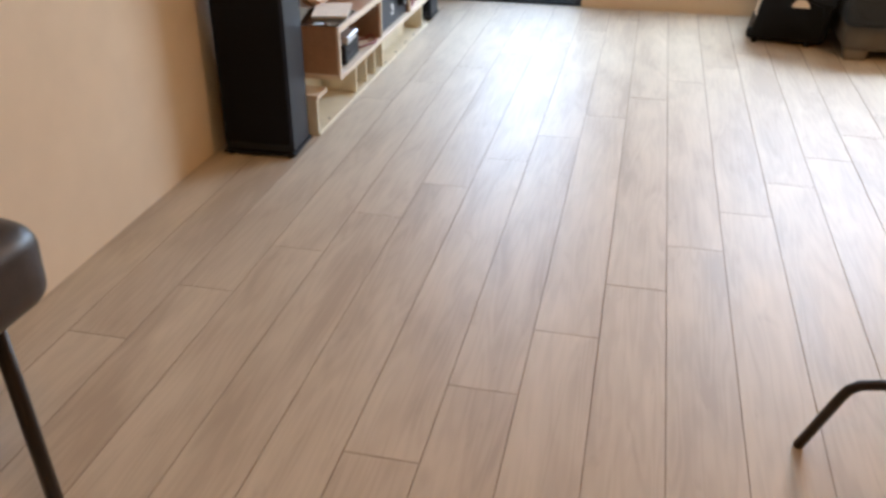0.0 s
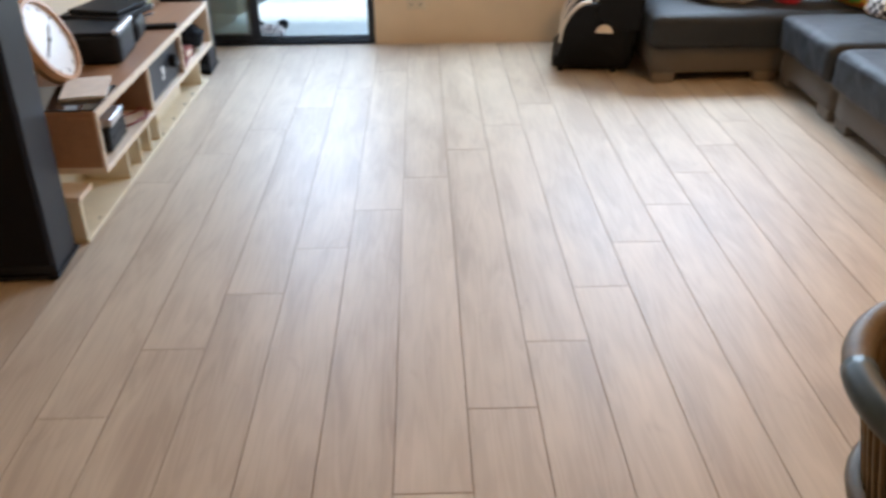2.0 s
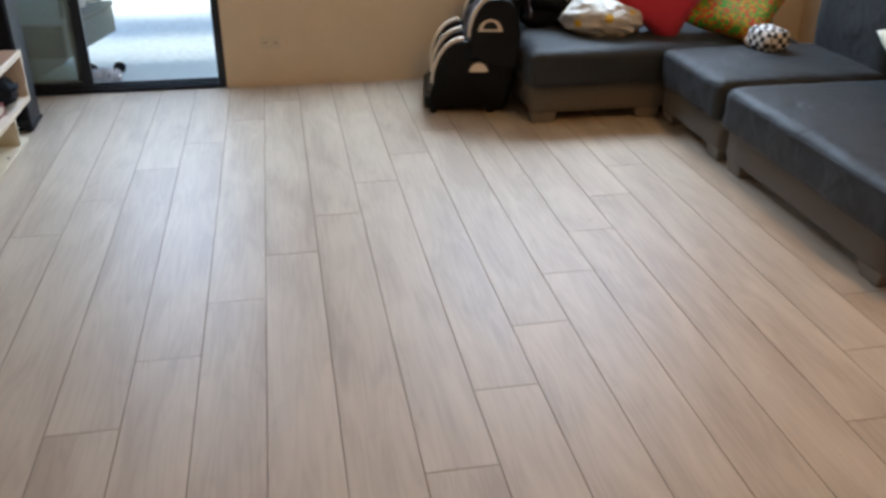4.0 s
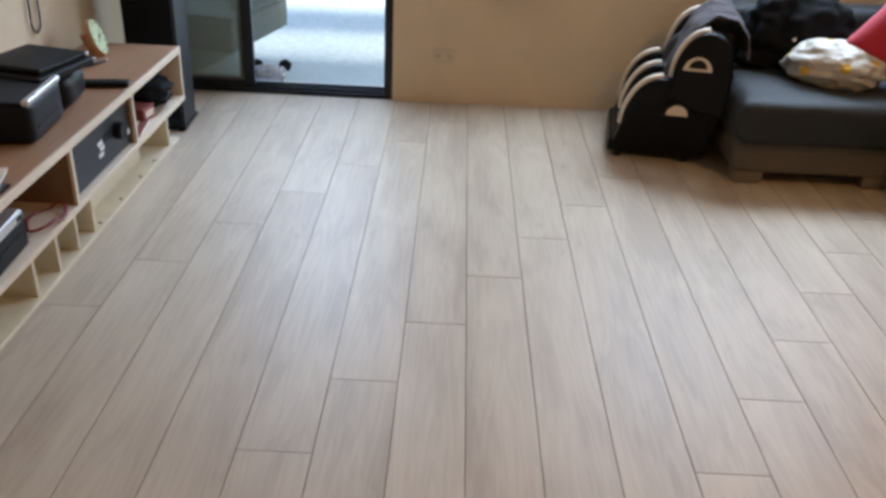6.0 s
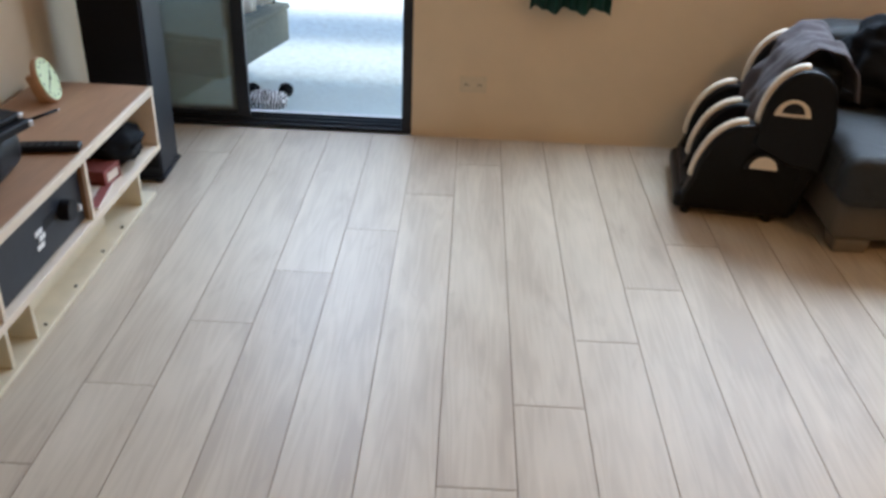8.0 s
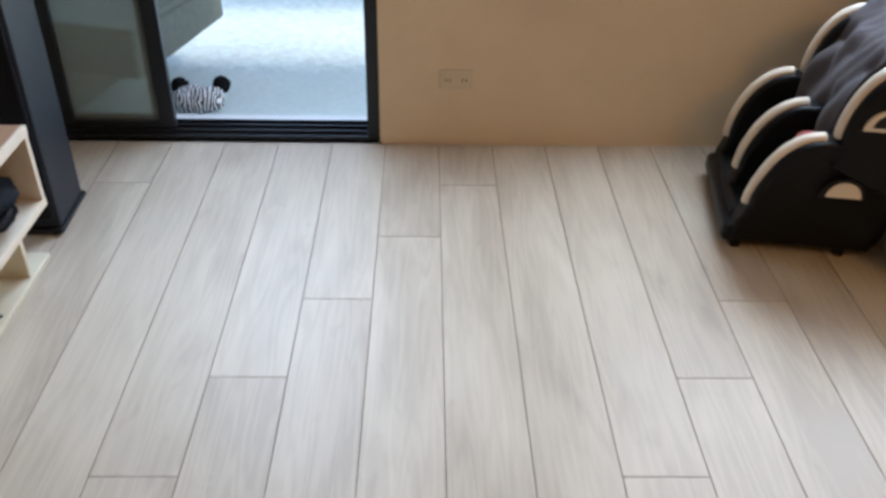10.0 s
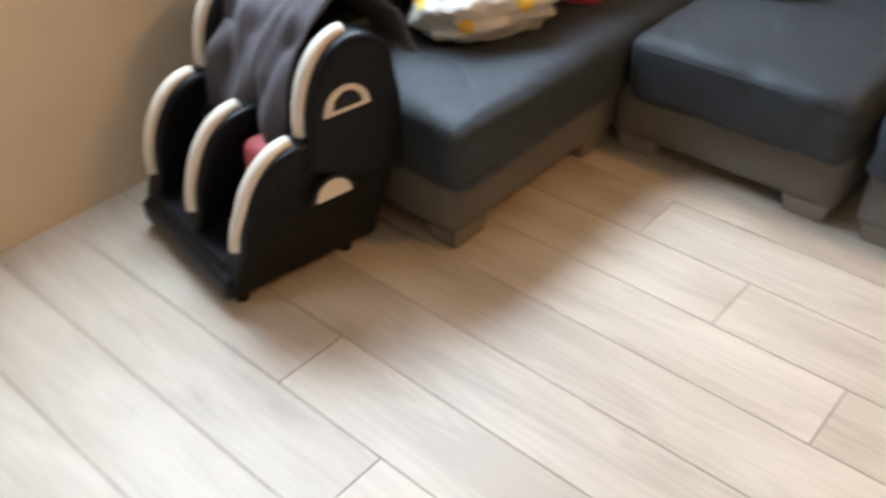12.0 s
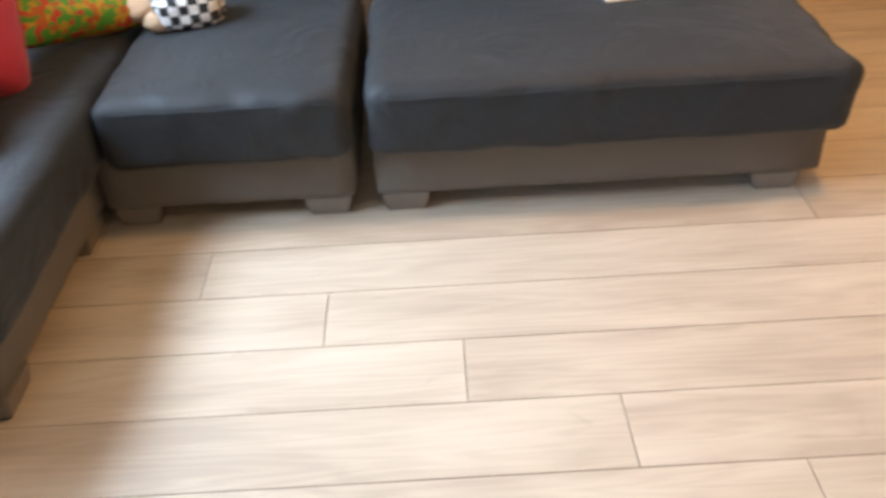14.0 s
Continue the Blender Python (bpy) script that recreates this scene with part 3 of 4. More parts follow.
part("body", rbox((-0.08, -0.05, 0), (0.06, 0.06, 0.06), 0.003), REDBOOK, d)
part("label", rbox((0.0602, -0.03, 0.015), (0.061, 0.04, 0.045), 0), PAPER, d)
d = thing("handbag", on_bench(-0.14, 1.69, 0.262, 12), "dark crumpled cloth bag in the niche", "bag")
bm = blob((0.13, 0.14, 0.075), 2.4, 0.22, 7, 2.0)
bmesh.ops.translate(bm, verts=bm.verts[:], vec=(0, 0, 0.072))
part("body", bm, BLACK_CLOTH, d, smooth=True)
part("strap", tube([(0.10 + 0.03 * math.sin(a * 0.5), -0.10 + a * 0.018, 0.05 + 0.03 * math.sin(a * 0.35)) for a in range(13)], 0.007), BLACK, d, smooth=True)

# things on the bench top
d = thing("black_glass_board", on_bench(-0.20, 0.16, 0.4905, 2), "black glossy glass board lying on the bench", "glass board")
part("sheet", rbox((-0.19, -0.155, 0.0), (0.185, 0.15, 0.007), 0.002), BOARD_GLASS, d)
d = thing("notebook", on_bench(-0.10, 0.18, 0.4985, 14), "white paper notebook lying on black glass", "notebook")
part("pages", rbox((-0.075, -0.06, 0.0), (0.085, 0.20, 0.012), 0.003), WHITE, d)
part("cover", rbox((-0.078, -0.063, 0.0121), (0.088, 0.203, 0.0140), 0.0008), PAPER, d, "pale paper cover")


def clock(name, m, r, face, label, inner=0.90, deep=0.030):
    c = thing(name, m, label, "clock")
    part("case", disc(r * 0.985, 0.020, 56, 0.003), CLOCK_WOOD, c)
    part("rim", ring(r * inner, r, deep), CLOCK_WOOD, c, "light wooden rim", smooth=False)
    f = part("face", disc(r * inner, 0.004, 56), face, c)
    f.location.y = -0.0105
    bm = bmesh.new()
    for k in range(12):
        a = radians(30 * k)
        x, z = r * 0.78 * math.sin(a), r * 0.78 * math.cos(a)
        rbox((x - r * 0.012, -0.0145, z - r * 0.05), (x + r * 0.012, -0.0126, z + r * 0.05), 0, bm=bm)
    part("hour_mark", bm, BLACK_PLASTIC, c)["kind"] = "stuff"
    for name2, a, ln in (("hour_hand", 52, 0.45), ("minute_hand", 242, 0.62)):
        p = part(name2, rbox((-r * 0.02, -0.0165, -r * 0.1), (r * 0.02, -0.0150, r * ln), 0.0005), BLACK_PLASTIC, c)
        p.rotation_euler.y = radians(a)
    p = part("pivot", disc(r * 0.04, 0.006, 16), BLACK_PLASTIC, c)
    p.location.y = -0.016
    return c


clock("wall_clock", pose(-1.045, 4.13, BENCH_TOP + 0.156, -24, 0, 90), 0.165, CLOCK_FACE, "round white clock with a wooden rim leaning on the bench", 0.90, 0.055)
c = clock("table_clock", pose(-1.030, 5.34, BENCH_TOP + 0.070, -20, 0, 98), 0.073, GREEN_FACE, "small round table clock with pale green face", 0.955, 0.014)
part("prop", rbox((-0.02, 0.008, -0.085), (0.02, 0.05, 0.03), 0.003), CLOCK_WOOD, c)

d = thing("printer", pose(-0.985, 4.48, BENCH_TOP, 0, 0, 4), "black box printer with a pale grey lid strip", "printer")
part("body", softbox((-0.15, -0.15, 0.0), (0.13, 0.13, 0.125), 0.018, 0, 0, 8), BLACK_PLASTIC, d, smooth=True)
part("lid", rbox((-0.145, -0.145, 0.124), (0.12, 0.115, 0.134), 0.004), BLACK, d)
part("grip", rbox((0.108, -0.148, 0.122), (0.132, 0.125, 0.142), 0.007, 3), SILVER, d, "pale grey grip strip")
part("slot", rbox((0.1305, -0.10, 0.04), (0.1325, 0.08, 0.05), 0), BLACK, d)
d = thing("projector", pose(-0.985, 4.73, BENCH_TOP, 0, 0, 6), "black rounded device with flat trays stacked on it", "projector")
part("body", softbox((-0.14, -0.105, 0.0), (0.12, 0.12, 0.12), 0.045, 0, 0, 10), BLACK_PLASTIC, d, smooth=True)
part("foot", rbox((-0.1, -0.08, 0.0), (0.09, 0.09, 0.006), 0), BLACK, d)
d = thing("disc_player", pose(-0.99, 4.74, BENCH_TOP + 0.121, 0, 0, -14), "thin black disc player with chrome corners", "player")
part("body", rbox((-0.15, -0.17, 0.0), (0.14, 0.12, 0.024), 0.005), BLACK, d)
part("tray", rbox((-0.12, -0.14, 0.0245), (0.12, 0.11, 0.044), 0.006), BLACK_PLASTIC, d)
bm = bmesh.new()
rbox((0.128, 0.105, 0.004), (0.142, 0.122, 0.022), 0.003, bm=bm)
rbox((0.108, 0.095, 0.028), (0.122, 0.112, 0.042), 0.003, bm=bm)
part("corner_trim", bm, SILVER, d, "bright chrome corners")
d = thing("remote_control", pose(-0.855, 4.945, BENCH_TOP + 0.001, 0, 0, -80), "black remote control on the bench top", "remote control")
part("body", rbox((-0.025, -0.085, 0.0), (0.025, 0.085, 0.020), 0.007, 3), BLACK_PLASTIC, d)
bm = bmesh.new()
for i in range(5):
    for j in range(3):
        rbox((-0.015 + 0.012 * j, -0.06 + 0.022 * i, 0.0195), (-0.007 + 0.012 * j, -0.05 + 0.022 * i, 0.022), 0.001, bm=bm)
part("buttons", bm, BLACK, d)["kind"] = "stuff"
d = thing("pen", pose(-0.985, 5.205, BENCH_TOP + 0.0055, 0, 0, -26), "thin black pen on the bench top", "pen")
part("barrel", tube([(0, -0.055, 0), (0, 0.045, 0)], 0.0045), BLACK_PLASTIC, d, smooth=True)
part("tip", tube([(0, 0.045, 0), (0, 0.057, 0)], 0.0022), SILVER, d)

# television above the bench, with its lead
d = thing("television", pose(WX + 0.055, 5.27, 0.815), "flat television with a bright silver lower frame", "television")
part("back", rbox((-0.05, -0.55, 0.02), (0.0, 0.55, 0.66), 0.01), BLACK_PLASTIC, d)
part("screen", rbox((0.0005, -0.585, 0.035), (0.006, 0.585, 0.675), 0), SCREEN, d)
part("lower_frame", rbox((0.0, -0.60, 0.0), (0.014, 0.60, 0.033), 0.004), SILVER, d, "bright silver lower frame")
part("upper_frame", rbox((0.0, -0.60, 0.677), (0.012, 0.60, 0.70), 0.003), BLACK, d)
for y in (-0.60, 0.586):
    part("side_frame", rbox((0.0, y, 0.035), (0.012, y + 0.014, 0.676), 0.003), BLACK, d)
d = thing("hanging_cable", pose(WX + 0.012, 5.19, 0.0), "thin black lead hanging in a loop", "cable")
part("lead", tube([(0, 0.05, 1.1), (0, 0.05, 0.80)] + [(0, 0.045 * math.cos(math.pi * k / 16) + 0.001 * k, 0.625 - 0.055 * math.sin(math.pi * k / 16)) for k in range(17)] + [(0, -0.02, 0.80), (0, -0.02, 1.1)], 0.004), BLACK, d, smooth=True)


# ---- tower loudspeakers ----
def tower_speaker(m, label, h=1.02, w=0.15):
    s = thing("tower_speaker", m, label, "loudspeaker", "pair of tower speakers")
    part("cabinet", rbox((-w, -0.09, 0.022), (w, 0.12, h), 0.006), SPK_SIDE, s)
    part("grille", rbox((0.007 - w, -0.108, 0.06), (w - 0.007, -0.0905, h - 0.02), 0.006), GRILLE, s, "black cloth grille")
    part("base", rbox((-w - 0.008, -0.105, 0.008), (w + 0.008, 0.13, 0.022), 0.004), BLACK, s)
    for x in (0.02 - w, w - 0.02):
        for y in (-0.085, 0.105):
            bm = bmesh.new()
            bmesh.ops.create_cone(bm, cap_ends=True, segments=14, radius1=0.014, radius2=0.017, depth=0.008, matrix=Matrix.Translation((x, y, 0.004)))
            part("foot", bm, BLACK_PLASTIC, s)
    return s


s1 = tower_speaker(pose(-1.005, 3.445, 0, 0, 0, 3), "tall black tower loudspeaker before the media bench")
s2 = tower_speaker(pose(-0.945, 5.80, 0, 0, 0, 2), "tall black tower loudspeaker beside the glass door", w=0.115)


# ---- leg massager ----
MASSAGER = pose(1.135, 5.590, 0, 0, 0, -9)

def massager():
    g = thing("leg_massager", MASSAGER, "black leatherette leg massager with ivory piping", "massager")
    W = 0.53

    def arch(x0, z0, x1, z1, x2, n=14):
        pts = []
        for k in range(n + 1):
            a = math.pi / 2 * k / n
            pts.append((x1 - (x1 - x0) * math.cos(a), z0 + (z1 - z0) * math.sin(a)))
        for k in range(1, n + 1):
            a = math.pi / 2 * k / n
            pts.append((x1 + (x2 - x1) * math.sin(a), z0 + 0.5 * (z1 - z0) + 0.5 * (z1 - z0) * math.cos(a)))
        return pts

    def settle(bm):
        """The shell stands taller than its plan is deep and draws in towards the floor."""
        for v in bm.verts:
            low = max(0.0, 1 - v.co.z / 0.26)
            v.co.y += 0.075 * low * max(0.0, 1 - v.co.y / W)
            if v.co.x > 0.2:
                v.co.x -= (v.co.x - 0.2) * 0.22 * low
            v.co.z *= 1.075
        return bm

    part("base", settle(rbox((-0.020, 0.006, 0.020), (0.42, W - 0.006, 0.085), 0.02, 3)), MASSAGE, g, smooth=False)
    for x in (0.03, 0.38):
        for y in (0.03, W - 0.03):
            bm = bmesh.new()
            bmesh.ops.create_cone(bm, cap_ends=True, segments=14, radius1=0.016, radius2=0.018, depth=0.024, matrix=Matrix.Translation((x * 0.85 + 0.005, y + 0.07 * (1 - y / W), 0.012)))
            part("foot", bm, BLACK_PLASTIC, g)
    part("sole_plate", settle(rbox((0.0, 0.06, 0.075), (0.20, W - 0.06, 0.11), 0.02, 3)), MASSAGE, g)
    low = [(0.0, 0.026), (0.005, 0.09)] + arch(0.028, 0.155, 0.185, 0.370, 0.40) + [(0.45, 0.28), (0.45, 0.026)]
    for y in (0.0, W / 2 - 0.04, W - 0.075):
        t = 0.075
        fin = part("leg_fin", settle(slab(low, y, y + t, 0.014)), MASSAGE, g)
        pts = [(x - 0.003, y + t / 2, z + 0.002) for x, z in arch(0.028, 0.155, 0.185, 0.370, 0.40)[:15]]
        bm = tube(pts, 0.013, 10)
        for v in bm.verts:
            v.co.y = y + t / 2 + (v.co.y - y - t / 2) * 1.5
        part("piping", settle(bm), IVORY, fin, "ivory padded piping", smooth=True)
    part("seat_block", settle(rbox((0.17, 0.05, 0.07), (0.41, W - 0.05, 0.30), 0.03, 3)), MASSAGE, g)
    part("lining", settle(rbox((0.15, 0.085, 0.20), (0.26, 0.225, 0.318), 0.03, 3)), PINK, g, "dull red inner lining")
    top = [(0.215, 0.30), (0.205, 0.31)] + [(x, z) for x, z in arch(0.215, 0.375, 0.345, 0.566, 0.45)] + [(0.465, 0.40), (0.462, 0.23), (0.34, 0.24)]
    for y in (-0.005, W - 0.08):
        t = 0.085
        fin = part("arm_fin", settle(slab(top, y, y + t, 0.014)), MASSAGE, g)
        pts = [(x - 0.003, y + t / 2, z + 0.002) for x, z in arch(0.215, 0.375, 0.345, 0.566, 0.45)[:15]]
        bm = tube(pts, 0.013, 10)
        for v in bm.verts:
            v.co.y = y + t / 2 + (v.co.y - y - t / 2) * 1.5
        part("piping", settle(bm), IVORY, fin, "ivory padded piping", smooth=True)
    part("backrest", settle(rbox((0.36, 0.06, 0.28), (0.465, W - 0.06, 0.56), 0.03, 3)), MASSAGE, g)
    part("rear_shell", settle(rbox((0.40, 0.012, 0.03), (0.47, W - 0.012, 0.42), 0.02, 3)), MASSAGE, g)
    # half-moon badges on the outer flank
    half = [(0.047 * math.cos(math.pi * k / 16), 0.047 * math.sin(math.pi * k / 16)) for k in range(17)]
    p = part("badge", slab(half, -0.006, 0.004, 0.002), IVORY, g, "ivory half-moon badge")
    p.location = (0.258, 0.0, 0.243)
    rim = [(1.28 * x, 1.28 * z) for x, z in half]
    p = part("badge_rim", slab(rim, -0.003, 0.004, 0.001), BLACK, g)
    p.location = (0.256, 0.0, 0.238)
    out = [(0.060 * math.cos(math.pi * k / 16), 0.060 * math.sin(math.pi * k / 16)) for k in range(17)]
    p = part("handle_moon", slab(out, -0.006, 0.004, 0.002), IVORY, g, "ivory half-moon ring")
    p.location = (0.312, -0.006, 0.448)
    inn = [(0.62 * x, 0.62 * z + 0.012) for x, z in out]
    p = part("handle_recess", slab(inn, -0.009, 0.004, 0.001), BLACK, g)
    p.location = (0.312, -0.006, 0.448)


massager()


def towel():
    """A towel thrown over the top of the massager, hanging to its front."""
    bm = bmesh.new()
    nu, nv = 44, 40
    prof = [(0.510, 0.51), (0.495, 0.60), (0.45, 0.655), (0.37, 0.655), (0.295, 0.602), (0.240, 0.497), (0.212, 0.405), (0.202, 0.352)]
    rows = []
    for i in range(nu + 1):
        f = i / nu * (len(prof) - 1)
        k = min(int(f), len(prof) - 2)
        a = f - k
        x0 = prof[k][0] * (1 - a) + prof[k + 1][0] * a
        z0 = prof[k][1] * (1 - a) + prof[k + 1][1] * a
        row = []
        for j in range(nv + 1):
            v = j / nv
            open_ = max(0.0, 1 - 2.4 * i / nu)
            y = 0.092 - 0.085 * open_ + (0.40 + 0.085 * open_) * v + 0.03 * (i / nu) * math.sin(3 * v)
            w = 1.3 * noise.noise(Vector((x0 * 9 + z0 * 5, y * 11, 0.3))) + 0.7 * noise.noise(Vector((z0 * 6, y * 30 + x0 * 12, 2.3))) + 0.5 * math.sin(y * 40 + z0 * 21 + 3 * noise.noise(Vector((z0 * 8, y * 5, 0)))) * min(1, i / nu * 1.3)
            sag = -0.016 * math.sin(math.pi * min(1, max(0, (v - 0.22) / 0.78))) * (1 if z0 > 0.54 else 0.3)
            row.append(bm.verts.new((x0 - 0.017 * w * (z0 < 0.61), y, z0 + 0.015 * w * (z0 > 0.54) + sag - (0.05 * v * (i / nu) ** 3))))
        rows.append(row)
    for i in range(nu):
        for j in range(nv):
            bm.faces.new((rows[i][j], rows[i + 1][j], rows[i + 1][j + 1], rows[i][j + 1]))
    t = thing("towel", MASSAGER, "crumpled grey-mauve towel draped over the massager", "towel")
    ob = part("cloth", bm, TOWEL, t, smooth=True)
    ob.modifiers.new("thick", "SOLIDIFY").thickness = 0.006


towel()


# ---- corner sofa ----
def foot(parent, x, y, wide=0.13, deep=0.10, turn=0):
    bm = bmesh.new()
    bmesh.ops.create_cube(bm, size=1.0, matrix=Matrix.Translation((0, 0, 0.029)) @ Matrix.Diagonal((deep, wide, 0.058, 1)))
    for v in bm.verts:
        if v.co.z < 0.029:
            v.co.x *= 0.86
            v.co.y *= 0.78
    bmesh.ops.bevel(bm, geom=bm.edges[:], offset=0.004, segments=2, affect="EDGES")
    p = part("foot", bm, FOOT, parent)
    p.location = (x, y, 0)


def sofa_section(name, y0, y1, label, seed, over=0.0, base_end=0.0, insets=(0.085, 0.085)):
    s = thing(name, pose(0, 0, 0), label, "sofa", "sections of the corner sofa")
    part("base", softbox((2.325, y0 + 0.006, 0.052), (3.32, y1 - 0.006 + base_end, 0.215), 0.018, 0, 0.002, 10, 5, seed), SOFA_BASE, s, "taupe fabric base", smooth=True)
    part("seat", softbox((2.272, y0 - over, 0.190), (3.12, y1, 0.382), 0.045, 0.020, 0.011, 34, 7, seed), SEAT, s, "charcoal stretch seat cover", smooth=True)
    part("backrest", softbox((3.06, y0, 0.22), (3.33, y1, 0.80), 0.07, 0.01, 0.008, 14, 5, seed + 3), SEAT, s, smooth=True)
    bm = tube([(2.2735, y0 + 0.05 - over + (y1 - y0 - 0.1 + over) * k / 16, 0.355 + 0.0015 * math.sin(k * 2)) for k in range(17)], 0.0022, 6)
    part("seam", bm, SEAT, s)
    for y in (y0 + insets[0], y1 + base_end - insets[1]):
        foot(s, 2.378, y)
        foot(s, 3.22, y)
    return s


sofa_section("sofa_section", 4.718, 5.338, "charcoal-covered sofa seat section on taupe feet", 1.0, 0.0, 0.055)
sofa_section("sofa_section", 3.495, 4.682, "long charcoal-covered sofa seat section on taupe feet", 5.0, 0.025, 0.0, (0.12, 0.085))

s = thing("chaise", pose(0, 0, 0), "charcoal-covered chaise of the corner sofa by the wall", "sofa", "sections of the corner sofa")
part("base", softbox((1.635, 5.398, 0.052), (3.30, 6.22, 0.215), 0.018, 0, 0.002, 10, 5, 2), SOFA_BASE, s, "taupe fabric base", smooth=True)
part("seat", softbox((1.598, 5.345, 0.190), (3.06, 6.10, 0.382), 0.05, 0.018, 0.011, 34, 7, 9), SEAT, s, "charcoal stretch seat cover", smooth=True)
part("backrest", softbox((1.66, 6.05, 0.22), (3.30, 6.285, 0.62), 0.06, 0.01, 0.008, 14, 5, 4), SEAT, s, smooth=True)
for x in (1.702, 2.26):
    for y in (5.448, 6.13):
        foot(s, x, y, 0.10, 0.13)

# ---- things on the sofa ----
d = thing("red_cushion", pose(2.36, 5.62, 0.395 + 0.215, -20, 32, -22), "bright red velvet cushion leaning on the chaise", "cushion")
part("cover", cushion(0.43, 0.43, 0.15, 1.0), RED, d, smooth=True)
d = thing("print_cushion", pose(2.74, 5.53, 0.39 + 0.13, -62, 10, -40), "green, red and yellow printed cushion", "cushion")
part("cover", cushion(0.42, 0.40, 0.13, 4.0), PATCHY, d, smooth=True)
d = thing("floral_cushion", pose(2.82, 5.92, 0.39 + 0.25, -18, 0, -16), "pale floral cushion leaning in the sofa corner", "cushion")
part("cover", cushion(0.50, 0.48, 0.15, 6.0), FLORAL, d, smooth=True)
d = thing("carrier_bag", pose(2.060, 5.655, 0.388, 0, 0, -26), "white crinkled carrier bag with yellow prints", "bag")
bm = blob((0.21, 0.14, 0.105), 2.1, 0.13, 4, 3.3, 72, 44, 0.16)
bmesh.ops.translate(bm, verts=bm.verts[:], vec=(0, 0, 0.080))
part("sack", bm, BAG, d, smooth=True)
for k in (0, 1):
    part("handle", tube([(-0.14 - 0.03 * k + 0.05 * math.cos(a), 0.06 + 0.04 * k + 0.07 * math.sin(a), 0.10 + 0.05 * math.sin(a * 0.5)) for a in [math.pi * i / 12 for i in range(13)]], 0.009, 8), BAG, d, smooth=True)
d = thing("black_jacket", pose(1.985, 5.945, 0.383, 0, 0, 6), "black jacket heaped against the backrest", "jacket")
bm = blob((0.26, 0.15, 0.19), 2.3, 0.16, 5, 8.0, 64, 40, 0.08)
bmesh.ops.translate(bm, verts=bm.verts[:], vec=(0, 0, 0.150))
part("cloth", bm, BLACK_CLOTH, d, smooth=True)
bm = blob((0.14, 0.07, 0.05), 2.2, 0.2, 6, 1.0)
bmesh.ops.translate(bm, verts=bm.verts[:], vec=(-0.16, -0.05, 0.047))
part("sleeve", bm, BLACK_CLOTH, d, smooth=True)
d = thing("plastic_bag", pose(1.985, 5.800, 0.388, 0, 0, 30), "small grey crinkled plastic bag on the chaise", "bag")
bm = blob((0.085, 0.055, 0.050), 2.2, 0.22, 6, 6.1, 56, 34, 0.3)
bmesh.ops.translate(bm, verts=bm.verts[:], vec=(0, 0, 0.040))
part("sack", bm, GREY_FILM, d, smooth=True)
part("handle", tube([(-0.05 + 0.035 * math.cos(a), 0.01, 0.075 + 0.05 * math.sin(a)) for a in [math.pi * i / 10 for i in range(11)]], 0.006, 8), GREY_FILM, d, smooth=True)
d = thing("folded_blanket", pose(2.735, 5.165, 0.394, 0, 0, 12), "rolled black and white checked blanket", "blanket")
bm = blob((0.075, 0.095, 0.058), 3.2, 0.08, 7, 2.0)
bmesh.ops.translate(bm, verts=bm.verts[:], vec=(0, 0, 0.058))
part("roll", bm, CHECK, d, smooth=True)
d = thing("plush_toy", pose(2.775, 5.315, 0.392, 0, 0, 0), "small tan plush lying beside the blanket", "plush toy")
bm = blob((0.06, 0.07, 0.045), 2.1, 0.1, 5, 1)
bmesh.ops.translate(bm, verts=bm.verts[:], vec=(0, 0, 0.045))
b2 = blob((0.035, 0.04, 0.03), 2.0, 0.1, 5, 2)
bmesh.ops.translate(b2, verts=b2.verts[:], vec=(-0.08, -0.07, 0.03))
me = bpy.data.meshes.new("tmp")
b2.to_mesh(me)
b2.free()
bm.from_mesh(me)
bpy.data.meshes.remove(me)
part("body", bm, PLUSH, d, smooth=True)
d = thing("paper_sheets", pose(2.74, 3.97, 0.398, 0, 2, 8), "pale printed papers on the sofa seat", "papers")
part("sheet", rbox((-0.05, -0.06, 0.006), (0.06, 0.06, 0.013), 0.002), PAPER, d)
part("sheet", rbox((-0.03, -0.05, 0.0132), (0.07, 0.07, 0.019), 0.002), WHITE, d)
d = thing("pale_cushion", pose(2.95, 4.30, 0.39 + 0.17, -70, 0, 70), "pale leaf-print cushion against the sofa back", "cushion")
part("cover", cushion(0.40, 0.38, 0.12, 9.0), FLORAL, d, smooth=True)


# ---- stool and rattan chair near the start ----
d = thing("bar_stool", pose(-0.705, 1.15, 0), "dark brown leather stool with splayed metal legs", "stool")
bm = softbox((-0.225, -0.225, 0.575), (0.225, 0.225, 0.755), 0.06, 0.015, 0.004, 14, 8, 1)
part("seat", bm, LEATHER, d, "worn dark brown leather pad", smooth=True)
part("piping", tube([(0.213 * max(-1, min(1, 1.3 * math.cos(a))), 0.213 * max(-1, min(1, 1.3 * math.sin(a))), 0.705) for a in [2 * math.pi * k / 40 for k in range(40)]], 0.006, 8, True), LEATHER, d, smooth=True)
for sx in (-1, 1):
    for sy in (-1, 1):
        part("leg", tube([(sx * 0.135, sy * 0.135, 0.59), (sx * 0.150, sy * 0.150, 0.0)], 0.016, 12), DARK_METAL, d, smooth=True)
d = thing("storage_box", pose(-1.02, 1.36, 0, 0, 0, 12), "blue plastic storage box on the floor", "box")
part("body", rbox((-0.14, -0.18, 0.0), (0.12, 0.16, 0.07), 0.012, 3), BLUE, d)
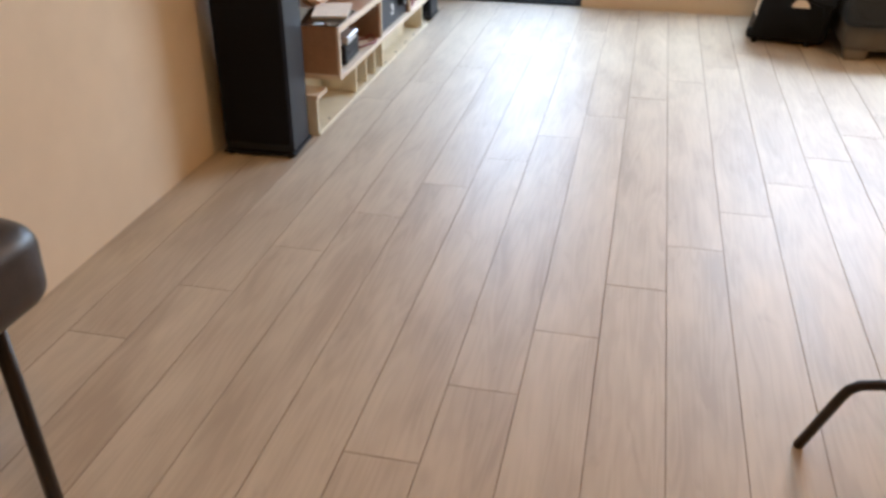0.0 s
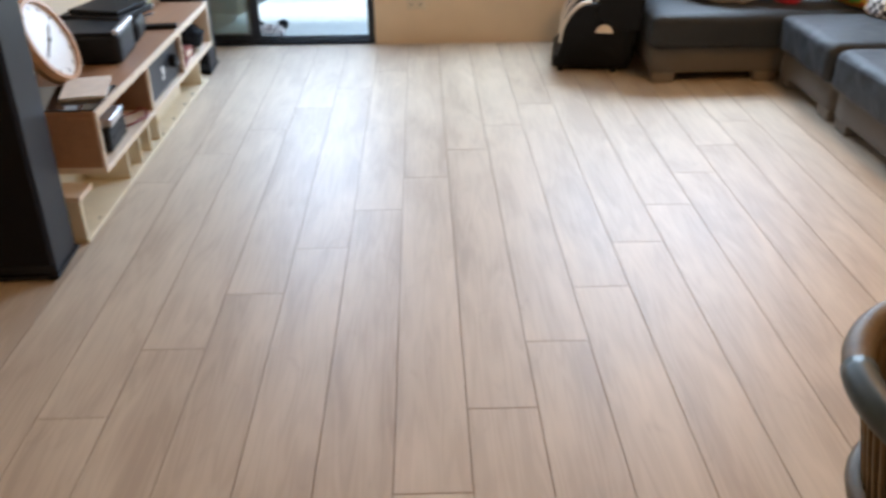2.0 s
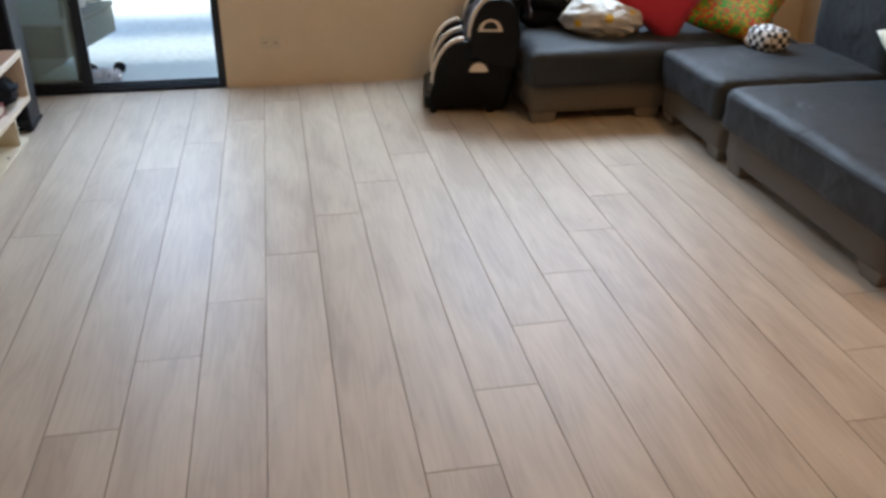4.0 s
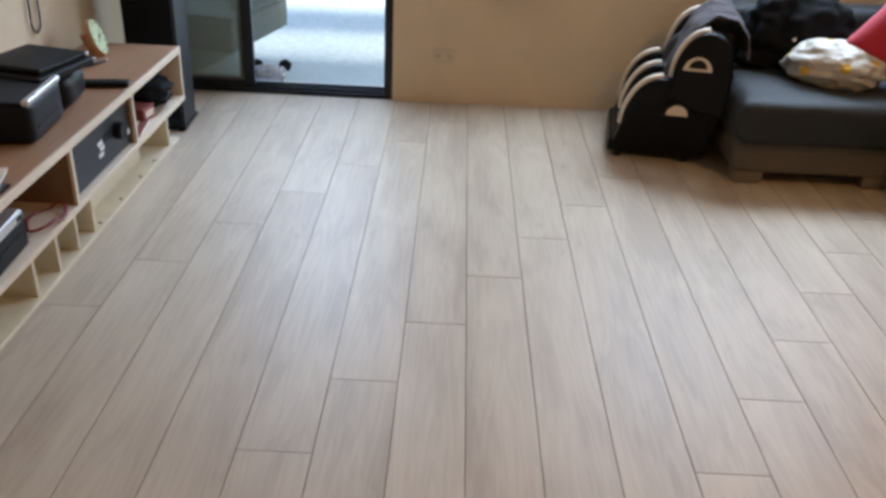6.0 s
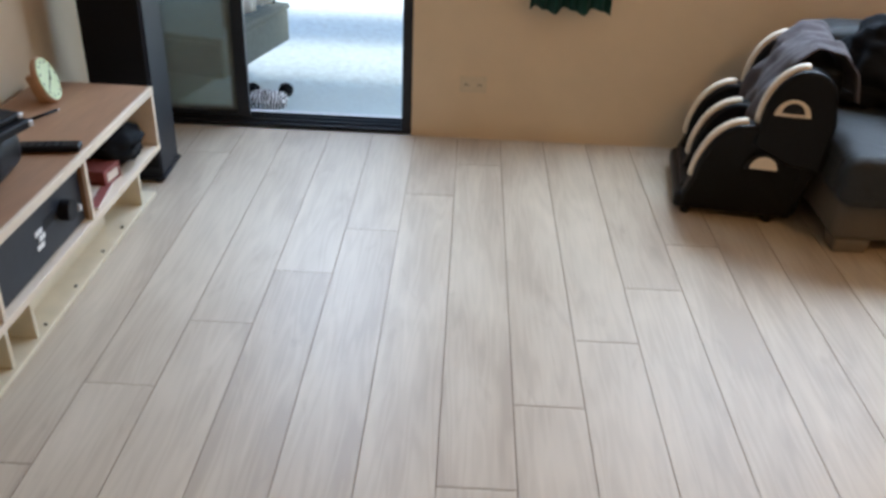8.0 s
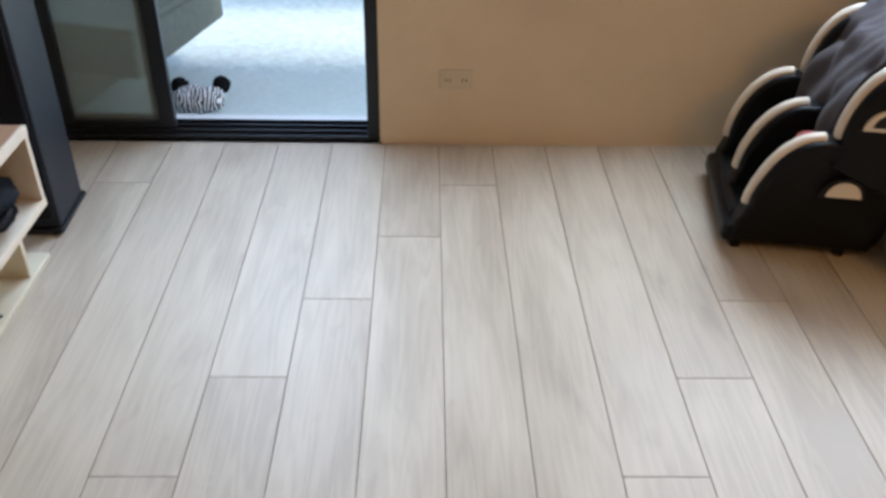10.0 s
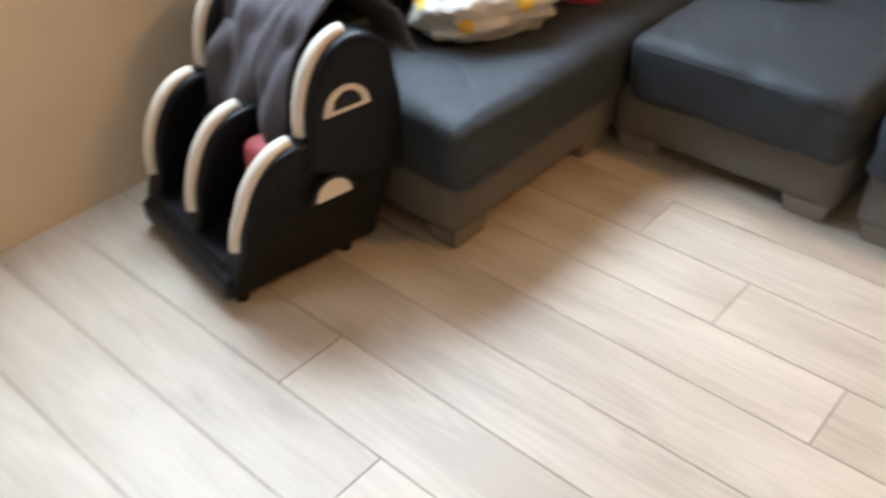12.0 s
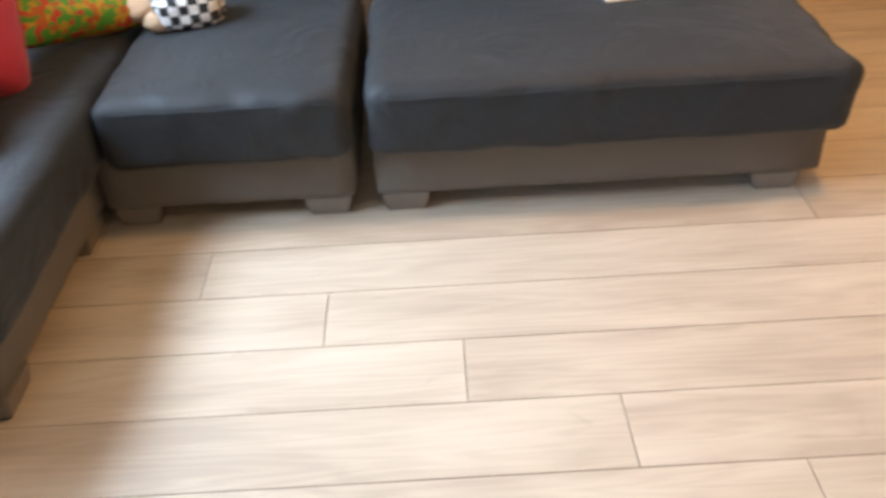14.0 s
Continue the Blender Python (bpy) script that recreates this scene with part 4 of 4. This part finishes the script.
part("lid", rbox((-0.145, -0.185, 0.0705), (0.125, 0.165, 0.085), 0.006, 2), BLUE, d)


def rattan_chair():
    c = thing("rattan_chair", pose(1.350, 1.810, 0, 0, 0, 2), "honey rattan tub chair with dark bent metal legs", "chair")
    R = 0.29
    rim = [(R * math.cos(a), R * math.sin(a), 0.635) for a in [radians(20 + 250 * k / 40) for k in range(41)]]
    part("rim", tube(rim, 0.026, 12), RATTAN, c, "thick honey rattan rim", smooth=True)
    part("rim_wrap", tube([(R * math.cos(radians(a)), R * math.sin(radians(a)), 0.635) for a in range(160, 236, 4)], 0.029, 12), RATTAN_WRAP, c, "green-black wrapped binding", smooth=True)
    for k in range(46):
        a = radians(22 + 246 * k / 45)
        o = 0.004 * math.sin(k * 2.3)
        part("slat", tube([((R - 0.012) * math.cos(a + o), (R - 0.012) * math.sin(a + o), 0.63), ((R - 0.03) * math.cos(a), (R - 0.03) * math.sin(a), 0.53), ((R - 0.055) * math.cos(a), (R - 0.055) * math.sin(a), 0.405)], 0.0065, 6), RATTAN, c, smooth=True)
    bm = bmesh.new()
    bmesh.ops.create_cone(bm, cap_ends=True, segments=48, radius1=0.225, radius2=0.24, depth=0.060, matrix=Matrix.Translation((0, 0, 0.380)))
    part("seat", bm, RATTAN, c, "woven rattan seat")
    part("hub", rbox((-0.11, -0.11, 0.285), (0.11, 0.11, 0.352), 0.012), DARK_METAL, c)
    part("seat_ring", tube([(0.245 * math.cos(radians(9 * k)), 0.245 * math.sin(radians(9 * k)), 0.395) for k in range(40)], 0.020, 10, True), RATTAN, c, smooth=True)
    for a in (155, 245, 335, 65):
        u = Vector((math.cos(radians(a)), math.sin(radians(a)), 0))
        part("leg", tube([u * 0.10 + Vector((0, 0, 0.30)), u * 0.255 + Vector((0, 0, 0.245)), u * 0.295 + Vector((0, 0, 0.226)), u * 0.315 + Vector((0, 0, 0.205)), u * 0.328 + Vector((0, 0, 0.175)), u * 0.39 + Vector((0, 0, 0.0))], 0.0125, 12), DARK_METAL, c, smooth=True)


rattan_chair()

# ---- lamps added out of view ----
# Guessed fitting, never in view; its fill gives the shadows their warm tint.
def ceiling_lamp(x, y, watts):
    c = thing("ceiling_lamp", pose(x, y, CZ), "unseen round ceiling lamp added for the warm room light", "lamp", "ceiling lamps")
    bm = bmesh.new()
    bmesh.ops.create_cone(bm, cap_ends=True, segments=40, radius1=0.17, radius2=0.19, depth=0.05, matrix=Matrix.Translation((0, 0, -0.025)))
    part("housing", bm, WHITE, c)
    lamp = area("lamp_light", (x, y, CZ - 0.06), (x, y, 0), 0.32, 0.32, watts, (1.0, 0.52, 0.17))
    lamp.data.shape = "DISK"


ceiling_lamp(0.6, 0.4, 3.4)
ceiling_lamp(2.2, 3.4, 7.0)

# ---- toy and sheet outside ----
d = thing("zebra_plush", pose(-0.635, NY + 0.36, -0.045, 0, 0, 6), "black and white striped plush lying on the yard", "plush toy")
bm = blob((0.105, 0.080, 0.046), 2.1, 0.2, 5, 4)
bmesh.ops.translate(bm, verts=bm.verts[:], vec=(0, 0, 0.045))
part("body", bm, ZEBRA, d, smooth=True)
for x in (-0.07, 0.09):
    bm = blob((0.035, 0.03, 0.035), 2.0, 0.1, 5, 2)
    bmesh.ops.translate(bm, verts=bm.verts[:], vec=(x, 0.065, 0.075))
    part("paw", bm, BLACK_CLOTH, d, smooth=True)

# ---- floor planks ----
random.seed(4)
shared = {}
k_lo, k_hi = math.floor((WX - X0) / PW), math.ceil((EX - X0) / PW)
for k in range(k_lo, k_hi + 1):
    xa, xb = X0 + (k - 1) * PW, X0 + k * PW
    xa, xb = max(xa, WX), min(xb, EX)
    if xb - xa < 0.01:
        continue
    j = PY + (k - 2) * PSTEP
    j -= PL * math.ceil((j - SY) / PL)
    while j < NY:
        ya, yb = max(j, SY), min(j + PL, NY)
        j += PL
        if yb - ya < 0.02:
            continue
        key = (round(xb - xa, 4), round(yb - ya, 4))
        if key not in shared:
            g = 0.0007
            bm = bmesh.new()
            hx, hy, c = (xb - xa) / 2 - g, (yb - ya) / 2 - g, 0.0007
            v = [bm.verts.new((sx * (hx - i), sy * (hy - i), z)) for z, i in ((-0.006, 0), (-c, 0), (0.0, c)) for sx, sy in ((-1, -1), (1, -1), (1, 1), (-1, 1))]
            bm.faces.new(v[8:12])
            for r0 in (0, 4):
                for q in range(4):
                    bm.faces.new((v[r0 + q], v[r0 + (q + 1) % 4], v[r0 + 4 + (q + 1) % 4], v[r0 + 4 + q]))
            me = bpy.data.meshes.new("plank")
            bm.to_mesh(me)
            bm.free()
            me.materials.append(WOOD_PLANK)
            me.materials.append(UNDERLAY)
            for f in me.polygons[1:]:
                f.material_index = 1
            shared[key] = me
        ob = new("plank", shared[key])
        ob.parent = floor
        ob.location = ((xa + xb) / 2, (ya + yb) / 2, 0)
